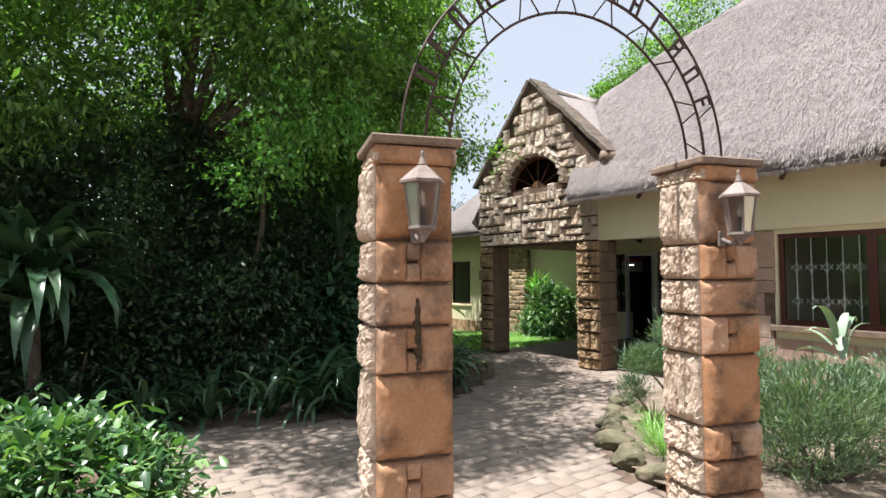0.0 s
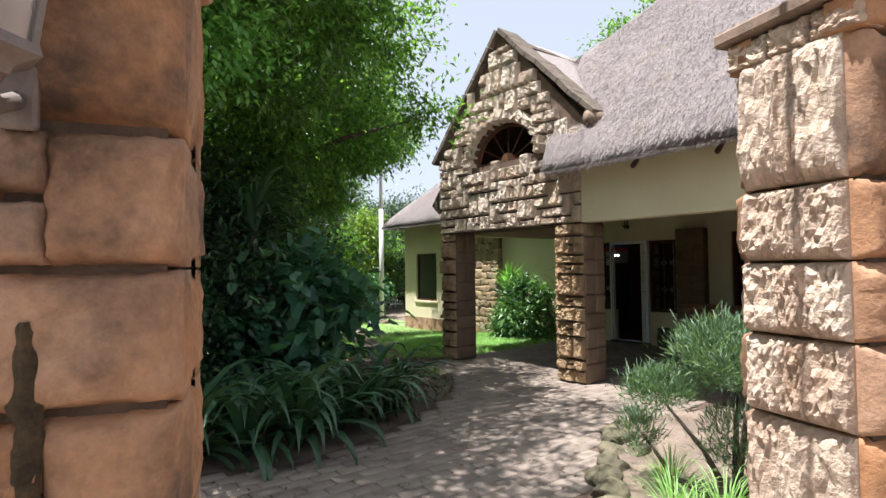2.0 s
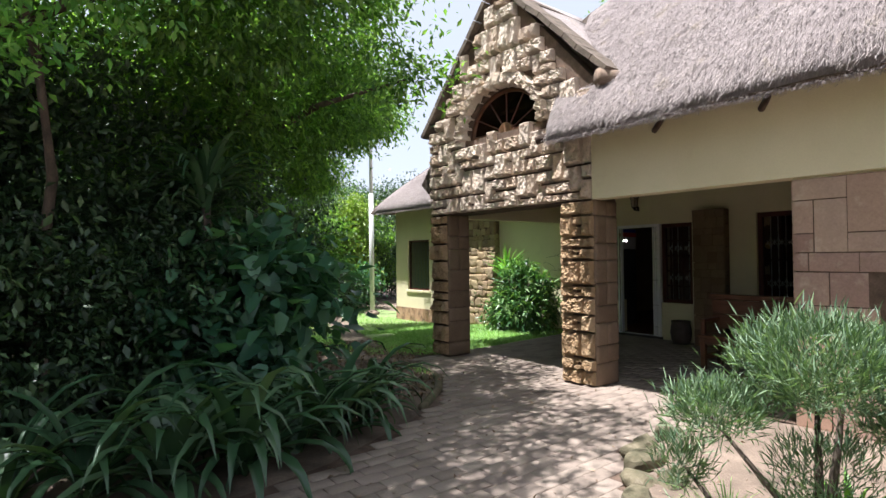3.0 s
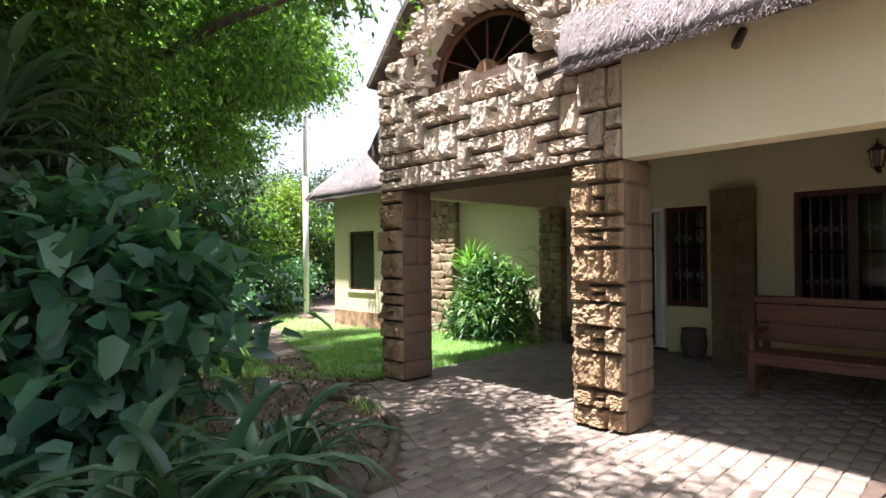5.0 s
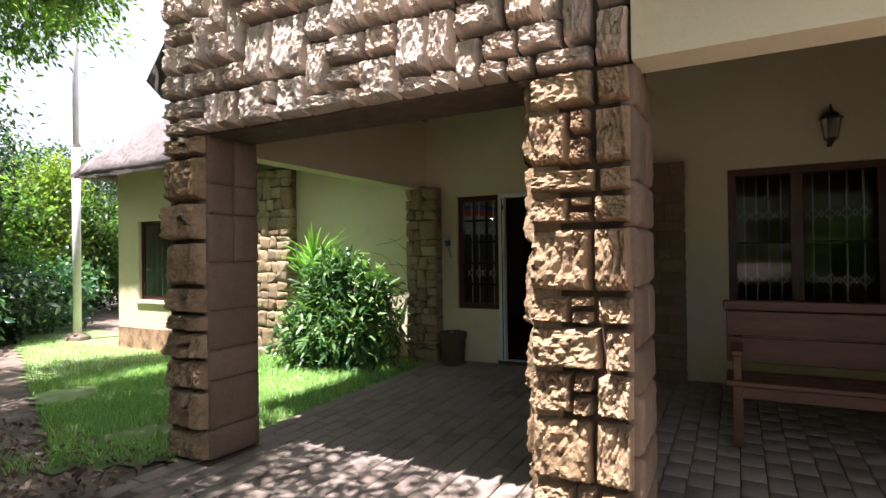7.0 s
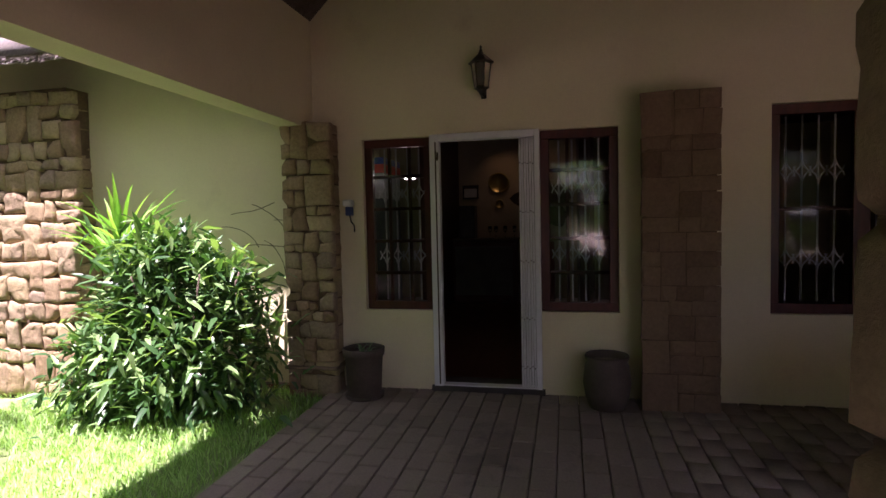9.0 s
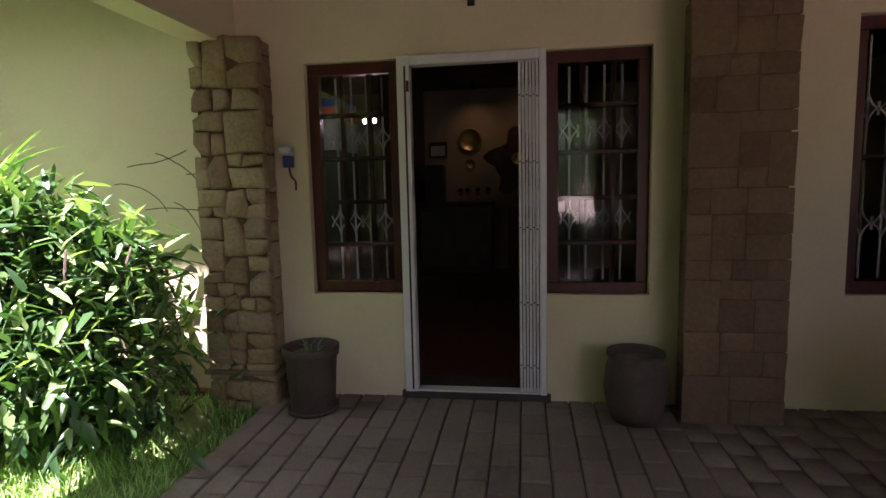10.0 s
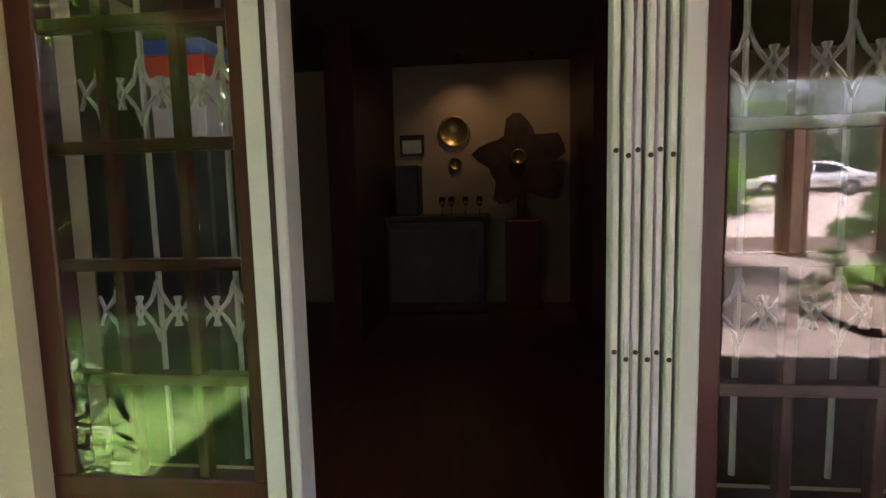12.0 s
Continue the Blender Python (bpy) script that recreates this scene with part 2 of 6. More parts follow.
def raw_mesh(name, verts, faces, mat):
    """A mesh from numpy arrays: verts (n, 3), faces (m, k)."""
    me = bpy.data.meshes.new(name)
    n, k = faces.shape
    me.vertices.add(len(verts))
    me.vertices.foreach_set("co", verts.astype(np.float32).ravel())
    me.loops.add(n * k)
    me.loops.foreach_set("vertex_index", faces.astype(np.int32).ravel())
    me.polygons.add(n)
    me.polygons.foreach_set("loop_start", np.arange(0, n * k, k, dtype=np.int32))
    me.update(calc_edges=True)
    me.validate()
    me.materials.append(mat)
    return me


def leaf_mesh(name, centres, size, mat, rng, aspect=0.42, droop=0.3, fold=0.15, out=None, lift=0.5, full=False):
    """Folded pointed leaves, two faces each, at the centres; out: the way that each grows."""
    n = len(centres)
    way = rng.normal(size=(n, 3)) * 0.8 + (out if out is not None else 0)
    way[:, 2] -= droop
    way /= np.linalg.norm(way, axis=1)[:, None] + 1e-9
    up = rng.normal(size=(n, 3)) * 0.5 + np.array((0, 0, 1.0)) * lift * 2
    side = np.cross(way, up)
    side /= np.linalg.norm(side, axis=1)[:, None] + 1e-9
    nor = np.cross(side, way)
    s = (size * rng.uniform(0.6, 1.35, n))[:, None]
    w = s * aspect * 0.5
    a, e = centres, centres + way * s - nor * s * 0.12
    mid = centres + way * s * 0.42
    l, r = mid + side * w + nor * w * fold * 2, mid - side * w + nor * w * fold * 2
    if not full:
        v = np.stack([a, r, e, l], 1).reshape(-1, 3)
        i = np.arange(n)[:, None] * 4
        f = np.concatenate([i + np.array([0, 1, 2]), i + np.array([0, 2, 3])], 1).reshape(-1, 3)
        return raw_mesh(name, v, f, mat)
    late = centres + way * s * 0.78 - nor * s * 0.05
    m2 = centres + way * s * 0.45
    l2, r2 = late + side * w * 0.6 + nor * w * fold, late - side * w * 0.6 + nor * w * fold
    l1, r1 = mid - way * s * 0.2 + side * w * 0.95 + nor * w * fold * 2, mid - way * s * 0.2 - side * w * 0.95 + nor * w * fold * 2
    v = np.stack([a, r1, r2, e, l2, l1, m2], 1).reshape(-1, 3)
    i = np.arange(n)[:, None] * 7
    f = np.concatenate([i + np.array(q) for q in ([0, 1, 6], [1, 2, 6], [2, 3, 6], [3, 4, 6], [4, 5, 6], [5, 0, 6])], 1).reshape(-1, 3)
    return raw_mesh(name, v, f, mat)


def clumps(rng, blobs, per, spread=1.0, shell=0.55):
    """Points in many small tufts spread over the outer shell of ellipsoids (x, y, z, rx, ry, rz, tufts)."""
    pts, outs = [], []
    for x, y, z, rx, ry, rz, k in blobs:
        d = rng.normal(size=(k, 3))
        d /= np.linalg.norm(d, axis=1)[:, None]
        r = rng.uniform(shell, 1.0, k) ** 0.6
        c = d * r[:, None] * (rx, ry, rz) + (x, y, z)
        tuft = rng.uniform(0.12, 0.34, k) * spread
        p = c[:, None, :] + rng.normal(size=(k, per, 3)) * tuft[:, None, None] * (1, 1, 0.55)
        pts.append(p.reshape(-1, 3))
        outs.append(np.repeat(d, per, 0))
    return np.concatenate(pts), np.concatenate(outs)


def blade_mesh(name, roots, ways, length, width, mat, rng, arch=1.0, steps=5, channel=0.25, low=0.9):
    """Arching strap leaves: roots (n,3), ways (n,2) level headings, each a folded ribbon that narrows to a tip."""
    n = len(roots)
    L = (length * rng.uniform(0.65, 1.2, n))[:, None]
    elev = rng.uniform(low, 1.45, n)[:, None]
    verts = []
    h = np.concatenate([ways, np.zeros((n, 1))], 1)
    side = np.stack([-ways[:, 1], ways[:, 0], np.zeros(n)], 1)
    p = roots.copy()
    for k in range(steps + 1):
        t = k / steps
        w = width * (0.55 + 1.2 * t * (1 - t) * 1.4) * (1 - t ** 3) + 0.0008
        a = elev - arch * 2.0 * t * t - arch * 0.35 * t
        drop = np.array((0, 0, -1.0)) * w * channel
        verts += [p + side * w / 2, p + drop, p - side * w / 2]
        p = p + (L / steps) * (np.cos(a) * h + np.sin(a) * np.array((0, 0, 1.0)))
    v = np.stack(verts, 1).reshape(-1, 3)
    m = 3 * (steps + 1)
    q = []
    for k in range(steps):
        b = 3 * k
        q += [[b, b + 1, b + 4, b + 3], [b + 1, b + 2, b + 5, b + 4]]
    f = (np.arange(n)[:, None, None] * m + np.array(q)[None]).reshape(-1, 4)
    return raw_mesh(name, v, f, mat)


def rock_block(rng, nx, nz, rough, pillow, depth=1.0, soft=0.13):
    """A unit stone, 1 wide (x), 1 high (z), its face towards -y at about y = 0, split rough or dressed smooth."""
    bm = bmesh.new()
    off = rng.uniform(0, 90, 3)
    grid = []

    def even(t):                     # closer rows near the edges
        return t - 0.07 * math.sin(2 * math.pi * t)

    for j in range(nz + 1):
        row = []
        for i in range(nx + 1):
            u, w = even(i / nx), even(j / nz)
            e = min(u, 1 - u, w, 1 - w)
            b = math.sqrt(max(0.0, 1 - (1 - min(1.0, e / soft)) ** 2))
            lump = noise.noise((u * 2.6 + off[0], w * 2.0 + off[1], off[2])) * 0.4 + (0.3 - abs(noise.noise((u * 5 + off[1], w * 4 + off[2], off[0])))) * 0.5 + noise.noise((u * 10 + off[2], w * 8 + off[0], off[1])) * 0.36
            d = b * (rough * lump - pillow)
            if rough > 0.3:                # the split face juts out low down and leans back towards its top
                d = b * (0.85 * rough * lump - pillow * (1.22 - 0.48 * w) * min(1.0, 0.45 + w / 0.2))
                d += 0.10 * b * noise.noise((u * 19 + off[0], w * 15 + off[2], off[1]))
            jx, jz = (0, 0) if e == 0 else (rng.uniform(-0.25, 0.25) / nx, rng.uniform(-0.25, 0.25) / nz)
            row.append(bm.verts.new((u - 0.5 + jx * (rough > 0), d, w - 0.5 + jz * (rough > 0))))
        grid.append(row)
    for j in range(nz):
        for i in range(nx):
            a, b2, c, d = grid[j][i], grid[j][i + 1], grid[j + 1][i + 1], grid[j + 1][i]
            if rough and rng.random() < 0.5:
                bm.faces.new((a, b2, c)), bm.faces.new((a, c, d))
            else:
                bm.faces.new((a, b2, c, d))
    rim = grid[0] + [r[-1] for r in grid[1:]] + grid[-1][-2::-1] + [r[0] for r in grid[-2:0:-1]]
    back = [bm.verts.new((v.co.x, depth, v.co.z)) for v in rim]
    for i in range(len(rim)):
        k = (i + 1) % len(rim)
        bm.faces.new((rim[k], rim[i], back[i], back[k]))
    return bm


rock_rng = np.random.default_rng(5)
ROUGH_ROCKS = [mesh_of("rough_stone", rock_block(rock_rng, 24, 18, 0.62, 0.6, 1.0, 0.09), ROCK) for _ in range(14)]
LICHEN_ROCK = surface("lichen_yellow_sandstone", [(0.3, (0.25, 0.155, 0.08)), (0.5, (0.43, 0.29, 0.165)), (0.72, (0.60, 0.45, 0.29))], 6, 0.9, 55, 16, 0.4,
                      vary=[(0.31, 0.19, 0.09), (0.50, 0.35, 0.20), (0.40, 0.26, 0.14), (0.56, 0.41, 0.25)], patch=((0.17, 0.12, 0.06), 0.5, 0.75, 9), strength=1.0)
LICHEN_ROCKS = [mesh_of("lichen_stone", rock_block(rock_rng, 24, 18, 0.62, 0.6, 1.0, 0.09), LICHEN_ROCK) for _ in range(8)]
COPING_STONE = surface("dark_mossy_coping", [(0.3, (0.09, 0.07, 0.05)), (0.7, (0.22, 0.17, 0.13))], 7, 0.95, 50, 8, 0.5)
PALE_ROCKS = [mesh_of("split_stone", rock_block(rock_rng, 18, 14, 0.6, 0.45), PALE_ROCK) for _ in range(10)]
SOFT_ROCKS = [mesh_of("dressed_stone", rock_block(rock_rng, 12, 10, 0.2, 0.5, 1.0, 0.2), DRESSED, True) for _ in range(8)]
# brown dressed side stone, darkened because these leg sides stand in shade
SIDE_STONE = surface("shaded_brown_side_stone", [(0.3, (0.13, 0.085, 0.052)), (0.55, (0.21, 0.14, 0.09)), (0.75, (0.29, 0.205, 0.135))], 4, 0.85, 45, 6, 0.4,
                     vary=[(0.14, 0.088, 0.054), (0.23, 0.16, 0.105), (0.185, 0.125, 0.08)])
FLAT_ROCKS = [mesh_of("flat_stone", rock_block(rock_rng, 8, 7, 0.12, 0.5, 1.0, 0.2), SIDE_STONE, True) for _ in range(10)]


# ---- setting: ground, paving ----
def ease(t):
    t = min(max(t, 0.0), 1.0)
    return t * t * (3 - 2 * t)


def ground_z(x, y):
    return -0.26 * ease((y - 9.0) / 6.0) + 0.65 * ease((-x - 1.5) / 9.0)


def porch_z(x):
    return 0.05 * min(max((x - 7.9) / 2.9, 0.0), 1.0)


def sheet(name, xs, ys, mat, lift=0.0, keep=None, rough=0.0, label="", category="ground", kind="structure"):
    bm = bmesh.new()
    vs = {}
    for i, x in enumerate(xs):
        for j, y in enumerate(ys):
            vs[i, j] = bm.verts.new((x, y, ground_z(x, y) + lift + rough * (noise.noise((x * 1.7, y * 1.7, 0)) + 0.5 * noise.noise((x * 6, y * 6, 3)))))
    for i in range(len(xs) - 1):
        for j in range(len(ys) - 1):
            if keep is None or keep((xs[i] + xs[i + 1]) / 2, (ys[j] + ys[j + 1]) / 2):
                bm.faces.new((vs[i, j], vs[i + 1, j], vs[i + 1, j + 1], vs[i, j + 1]))
    bmesh.ops.delete(bm, geom=[v for v in bm.verts if not v.link_faces], context="VERTS")
    return tagged(part(name, bm, mat, None, "", True), label, category, "", kind)


def spaced(lo, hi, step):
    n = max(1, round((hi - lo) / step))
    return [lo + (hi - lo) * i / n for i in range(n + 1)]


far = [-1500, -400, -150, -60]
sheet("ground", far + spaced(-30, 30, 0.75) + [60, 150, 400, 1500], far + spaced(-30, 40, 0.75) + [60, 150, 400, 1500], SOIL, -0.03, None, 0.0, "dry brown soil strewn with leaves", "ground")

PATH_LEFT = [(-6.0, 6.4), (1.6, 6.2), (3.3, 5.6), (4.0, 5.75), (5.1, 6.25), (5.9, 6.9), (6.35, 7.4), (6.6, 8.3), (6.75, 8.74), (10.93, 8.74)]


def inside(poly, x, y):
    c = False
    for (x0, y0), (x1, y1) in zip(poly, poly[1:] + poly[:1]):
        if (y0 > y) != (y1 > y) and x < (x1 - x0) * (y - y0) / (y1 - y0) + x0:
            c = not c
    return c


PAVED = PATH_LEFT + [(10.93, 3.0), (7.6, 3.0), (7.6, 4.3), (6.55, 4.42), (6.05, 4.5), (5.3, 4.05), (4.5, 3.55), (3.9, 2.9), (3.6, 2.2), (3.2, 0.6), (2.6, -7.0), (-6.0, -7.0)]
part_ground = part("paving_bed", (lambda b: (b.faces.new([b.verts.new((x, y, -0.012)) for x, y in PAVED]), b)[1])(bmesh.new()), MORTAR)
tagged(part_ground, "sandy bed and joints of the block paving", "paving", "", "structure")


def lawn_area(x, y):
    if y < 8.78 or x > 12.3:
        return False
    trail = 6.35 + 0.42 * (y - 8.8)
    if abs(x - trail) < 0.33 + 0.08 * noise.noise((x, y, 2)):
        return False
    return x > 5.6 + 0.12 * (y - 9) + 0.4 * noise.noise((x * 0.8, y * 0.8, 7)) and y < 30 and y > 9.6 - (x - 6.7) * 1.2


sheet("lawn", spaced(4.0, 12.4, 0.15), spaced(8.7, 30, 0.2), LAWN, -0.012, lawn_area, 0.012, "green lawn with worn patches", "lawn")

# ---- setting: house ----
X0 = 10.934       # face of the door wall
GX = 7.33          # face of the stone gable
GYL, GYR = 8.90, 5.87


def wall_with_holes(name, axis, face, thick, a0, a1, z0, z1, holes, mat, label):
    """A wall in the plane axis = face, thick behind it, from a0 to a1; holes (b0, b1, c0, c1) go through."""
    bm = bmesh.new()
    cuts = sorted({a0, a1, *[h for q in holes for h in q[:2]]})
    zs = sorted({z0, z1, *[h for q in holes for h in q[2:]]})
    for p, q in zip(cuts, cuts[1:]):
        solid = [not any(h[0] < (p + q) / 2 < h[1] and h[2] < (r + s) / 2 < h[3] for h in holes) for r, s in zip(zs, zs[1:])]
        k = 0
        while k < len(solid):
            if solid[k]:
                e = k
                while e + 1 < len(solid) and solid[e + 1]:
                    e += 1
                if axis == "x":
                    add_box(bm, face, face + thick, p, q, zs[k], zs[e + 1])
                else:
                    add_box(bm, p, q, face, face + thick, zs[k], zs[e + 1])
                k = e + 1
            else:
                k += 1
    bmesh.ops.remove_doubles(bm, verts=bm.verts, dist=1e-4)
    dead = [f for f in bm.faces if any(len(e.link_faces) > 2 for e in f.edges) and sum(1 for g in bm.faces if g is not f and (g.calc_center_median() - f.calc_center_median()).length < 1e-4)]
    bmesh.ops.delete(bm, geom=dead, context="FACES")
    bmesh.ops.dissolve_limit(bm, angle_limit=0.01, verts=bm.verts, edges=bm.edges)
    return tagged(part(name, bm, mat), label, "wall", "", "structure")


SILL = 0.088
DOOR = (7.11, 7.943, SILL, 2.032)
WIN_L, WIN_R = (7.943, 8.495, 0.675, 2.024), (6.553, 7.11, 0.675, 2.024)
WIN_P = (3.75, 5.566, 0.68, 2.111)
WIN_W = (13.86, 14.86, 0.60, 1.98)
wall_with_holes("wall_east", "x", X0, 0.24, 2.8, 9.09, -0.6, 4.4, [DOOR, WIN_L, WIN_R, WIN_P], PLASTER, "cream-yellow plastered porch wall with door and windows")
wall_with_holes("wall_bush", "x", X0 + 0.1, 0.2, 9.09, 15.45, -0.6, 3.0, [WIN_W], PLASTER, "cream plastered wall behind the leafy bush")
wall_with_holes("beam_front", "x", 7.36, 0.22, -14.0, GYR - 0.005, 2.14, 3.2, [], PLASTER, "cream plastered porch beam under the thatch eave")
SWIN = (1.25, 3.17, 0.95, 2.08)
wall_with_holes("wall_front", "x", 7.42, 0.3, -14.0, 3.84, -0.1, 2.14, [SWIN], PLASTER, "cream plastered front wall above stone cladding")
wall_with_holes("wall_porch_end", "y", 3.3, 0.2, 7.72, X0, -0.1, 3.6, [], PLASTER, "plain plastered end wall of the porch")
# beam along the open side of the porch
bm = box(7.83, X0 - 0.003, 8.902, 9.085, 2.13, 3.2)
tagged(part("beam_side", bm, PLASTER), "cream plastered beam wall over the open porch side", "beam", "", "structure")

# stone gable
ARC_Y, ARC_Z, ARC_RX, ARC_RZ = 7.375, 3.19, 0.71, 0.62
APEX = (7.40, 5.24)


def gable_core():
    outer = [(GYR, 0), (6.33, 0), (6.33, 2.14), (8.54, 2.14), (8.54, 0), (GYL, 0), (GYL, 3.42), APEX, (GYR, 3.55)]
    inner = [(ARC_Y + ARC_RX * math.cos(a), ARC_Z + ARC_RZ * math.sin(a)) for a in [math.pi * k / 18 for k in range(19)]]
    bm = bmesh.new()
    for loop in (outer, inner):
        vs = [bm.verts.new((GX + 0.1, y, z)) for y, z in loop]
        for a, b in zip(vs, vs[1:] + vs[:1]):
            bm.edges.new((a, b))
    bmesh.ops.triangle_fill(bm, edges=bm.edges[:], use_beauty=True)
    r = bmesh.ops.extrude_face_region(bm, geom=bm.faces[:])
    bmesh.ops.translate(bm, verts=[v for v in r["geom"] if isinstance(v, bmesh.types.BMVert)], vec=(0.385, 0, 0))
    bmesh.ops.recalc_face_normals(bm, faces=bm.faces)
    return bm


gable = tagged(part("wall_gable", gable_core(), MORTAR), "rock-faced sandstone gable wall with arched window", "wall", "", "structure")


def stone(parent, meshes, m, w, h, d, rng, name="stone"):
    ob = new(name, meshes[rng.integers(len(meshes))])
    ob.parent = parent
    ob.matrix_basis = m @ Matrix.Diagonal((w, d, h, 1))
    return ob


def ashlar(rng, u0, u1, v0, v1, hs=(0.10, 0.15, 0.2), ws=(0.14, 0.42), tall=0.12):
    """Random ashlar for a rectangle: (u, v, w, h) of each stone."""
    out, v = [], v0
    skip, courses = [], []
    while v < v1 - 0.03:
        h = min(float(rng.choice(hs)), v1 - v)
        if v1 - v - h < 0.06:
            h = v1 - v
        courses.append(h)
        v += h
    v = v0
    for row, h in enumerate(courses):
        u = u0
        nxt = []
        while u < u1 - 0.02:
            hit = [s for s in skip if s[0] - 0.02 <= u < s[1] - 0.02]
            if hit:
                u = hit[0][1]
                continue
            w = float(rng.uniform(*ws))
            ahead = [s[0] for s in skip if s[0] > u]
            lim = min([u1, *ahead])
            if lim - u - w < 0.11:
                w = lim - u
            if w > ws[1] * 1.25:
                w /= 2
            hh = h
            if rng.random() < tall and row + 1 < len(courses) and 0.12 < w < 0.28:
                hh = h + courses[row + 1]
                nxt.append((u, u + w, v + hh))
            out.append((u + w / 2, v + hh / 2, w, hh))
            u += w
        v += h
        skip = [(a, b, t) for a, b, t in nxt if t > v + 0.02]
    return out


def gable_top(y):
    return APEX[1] - (APEX[1] - 3.55) * (APEX[0] - y) / (APEX[0] - GYR) if y < APEX[0] else APEX[1] - (APEX[1] - 3.42) * (y - APEX[0]) / (GYL - APEX[0])


def face_x(x, y, z):
    return pose(x, y, z, 0, 0, -90)


def dress_gable():
    rng = np.random.default_rng(11)
    jobs = []
    for u0, u1, v0, v1 in ((GYR, 6.33, 0.0, 2.14), (8.54, GYL, 0.0, 2.14)):
        z, flip = v0, False
        while z < v1 - 0.02:          # quoins: one wide stone, then a wide and a narrow one
            h = min(float(rng.choice((0.14, 0.18, 0.2, 0.26) if flip else (0.17, 0.2, 0.3, 0.12))), v1 - z)
            if v1 - z - h < 0.09:
                h = v1 - z
            flip = not flip
            w = u1 - u0
            if flip:
                s = float(rng.uniform(0.62, 0.72)) * w
                jobs += [(u1 - s / 2, z + h / 2, s, h), (u0 + (w - s) / 2, z + h / 2, w - s, h)]
            else:
                a, b = 0.42 * w, 0.36 * w
                jobs += [(u1 - a / 2, z + h / 2, a, h), (u0 + b / 2, z + h / 2, b, h)]
                g = w - a - b
                jobs += [(u0 + b + g / 2, z + h * 0.27, g, h * 0.5), (u0 + b + g / 2, z + h * 0.77, g, h * 0.46)]
            z += h
    jobs += ashlar(rng, GYR, GYL, 2.14, 5.2, (0.11, 0.14, 0.17, 0.2), (0.10, 0.29), 0.34)
    for y, z, w, h in jobs:
        if z + h * 0.2 > gable_top(y + w / 2) or z + h * 0.2 > gable_top(y - w / 2):
            continue
        if z > 2.2:
            q = ((y - ARC_Y) / (ARC_RX + 0.17)) ** 2 + (max(z - ARC_Z, 0) / (ARC_RZ + 0.17)) ** 2
            if z + h * 0.35 > ARC_Z and q < 1.05:
                continue
        d = 0.10 * float(rng.uniform(0.75, 1.35))
        stone(gable, LICHEN_ROCKS if z < 2.1 else ROUGH_ROCKS, face_x(GX + 0.06, y + float(rng.normal()) * 0.003, z) @ pose(0, 0, 0, 0, float(rng.normal()) * 1.2, 0), w - 0.027, h - 0.029, d, rng)
    for k in range(17):               # ring of arch stones
        a = math.pi * (k + 0.5) / 17
        r = 0.09
        y, z = ARC_Y + (ARC_RX + r) * math.cos(a), ARC_Z + (ARC_RZ + r) * math.sin(a)
        stone(gable, ROUGH_ROCKS, face_x(GX + 0.04, y, z) @ pose(0, 0, 0, 0, 90 - math.degrees(a), 0), 0.125, 0.19, 0.11, rng, "arch_stone")
    # dressed faces on the sides of both legs, in the stone darkened for shade
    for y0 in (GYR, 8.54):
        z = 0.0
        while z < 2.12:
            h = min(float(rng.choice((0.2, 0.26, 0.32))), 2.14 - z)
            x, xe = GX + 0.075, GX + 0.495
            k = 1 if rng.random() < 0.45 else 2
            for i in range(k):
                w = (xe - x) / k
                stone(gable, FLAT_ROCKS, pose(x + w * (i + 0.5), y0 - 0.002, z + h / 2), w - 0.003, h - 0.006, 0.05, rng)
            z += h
    z = 0.0
    while z < 2.12:                   # splayed passage side of the other leg: rough blocks, then a dressed strip
        h = min(float(rng.choice((0.22, 0.3, 0.38))), 2.14 - z)
        q = float(rng.uniform(0.24, 0.30))
        side = pose(GX + 0.035, 6.325, z + h / 2, 0, 0, 180 + 12)
        stone(gable, LICHEN_ROCKS, side @ pose(-q / 2, 0.04, 0), q - 0.01, h - 0.02, 0.10, rng)
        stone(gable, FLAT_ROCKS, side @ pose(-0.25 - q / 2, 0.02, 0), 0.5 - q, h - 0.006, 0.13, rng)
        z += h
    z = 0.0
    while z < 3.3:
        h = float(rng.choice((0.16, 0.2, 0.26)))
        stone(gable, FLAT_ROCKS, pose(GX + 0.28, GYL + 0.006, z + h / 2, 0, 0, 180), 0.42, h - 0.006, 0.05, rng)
        z += h


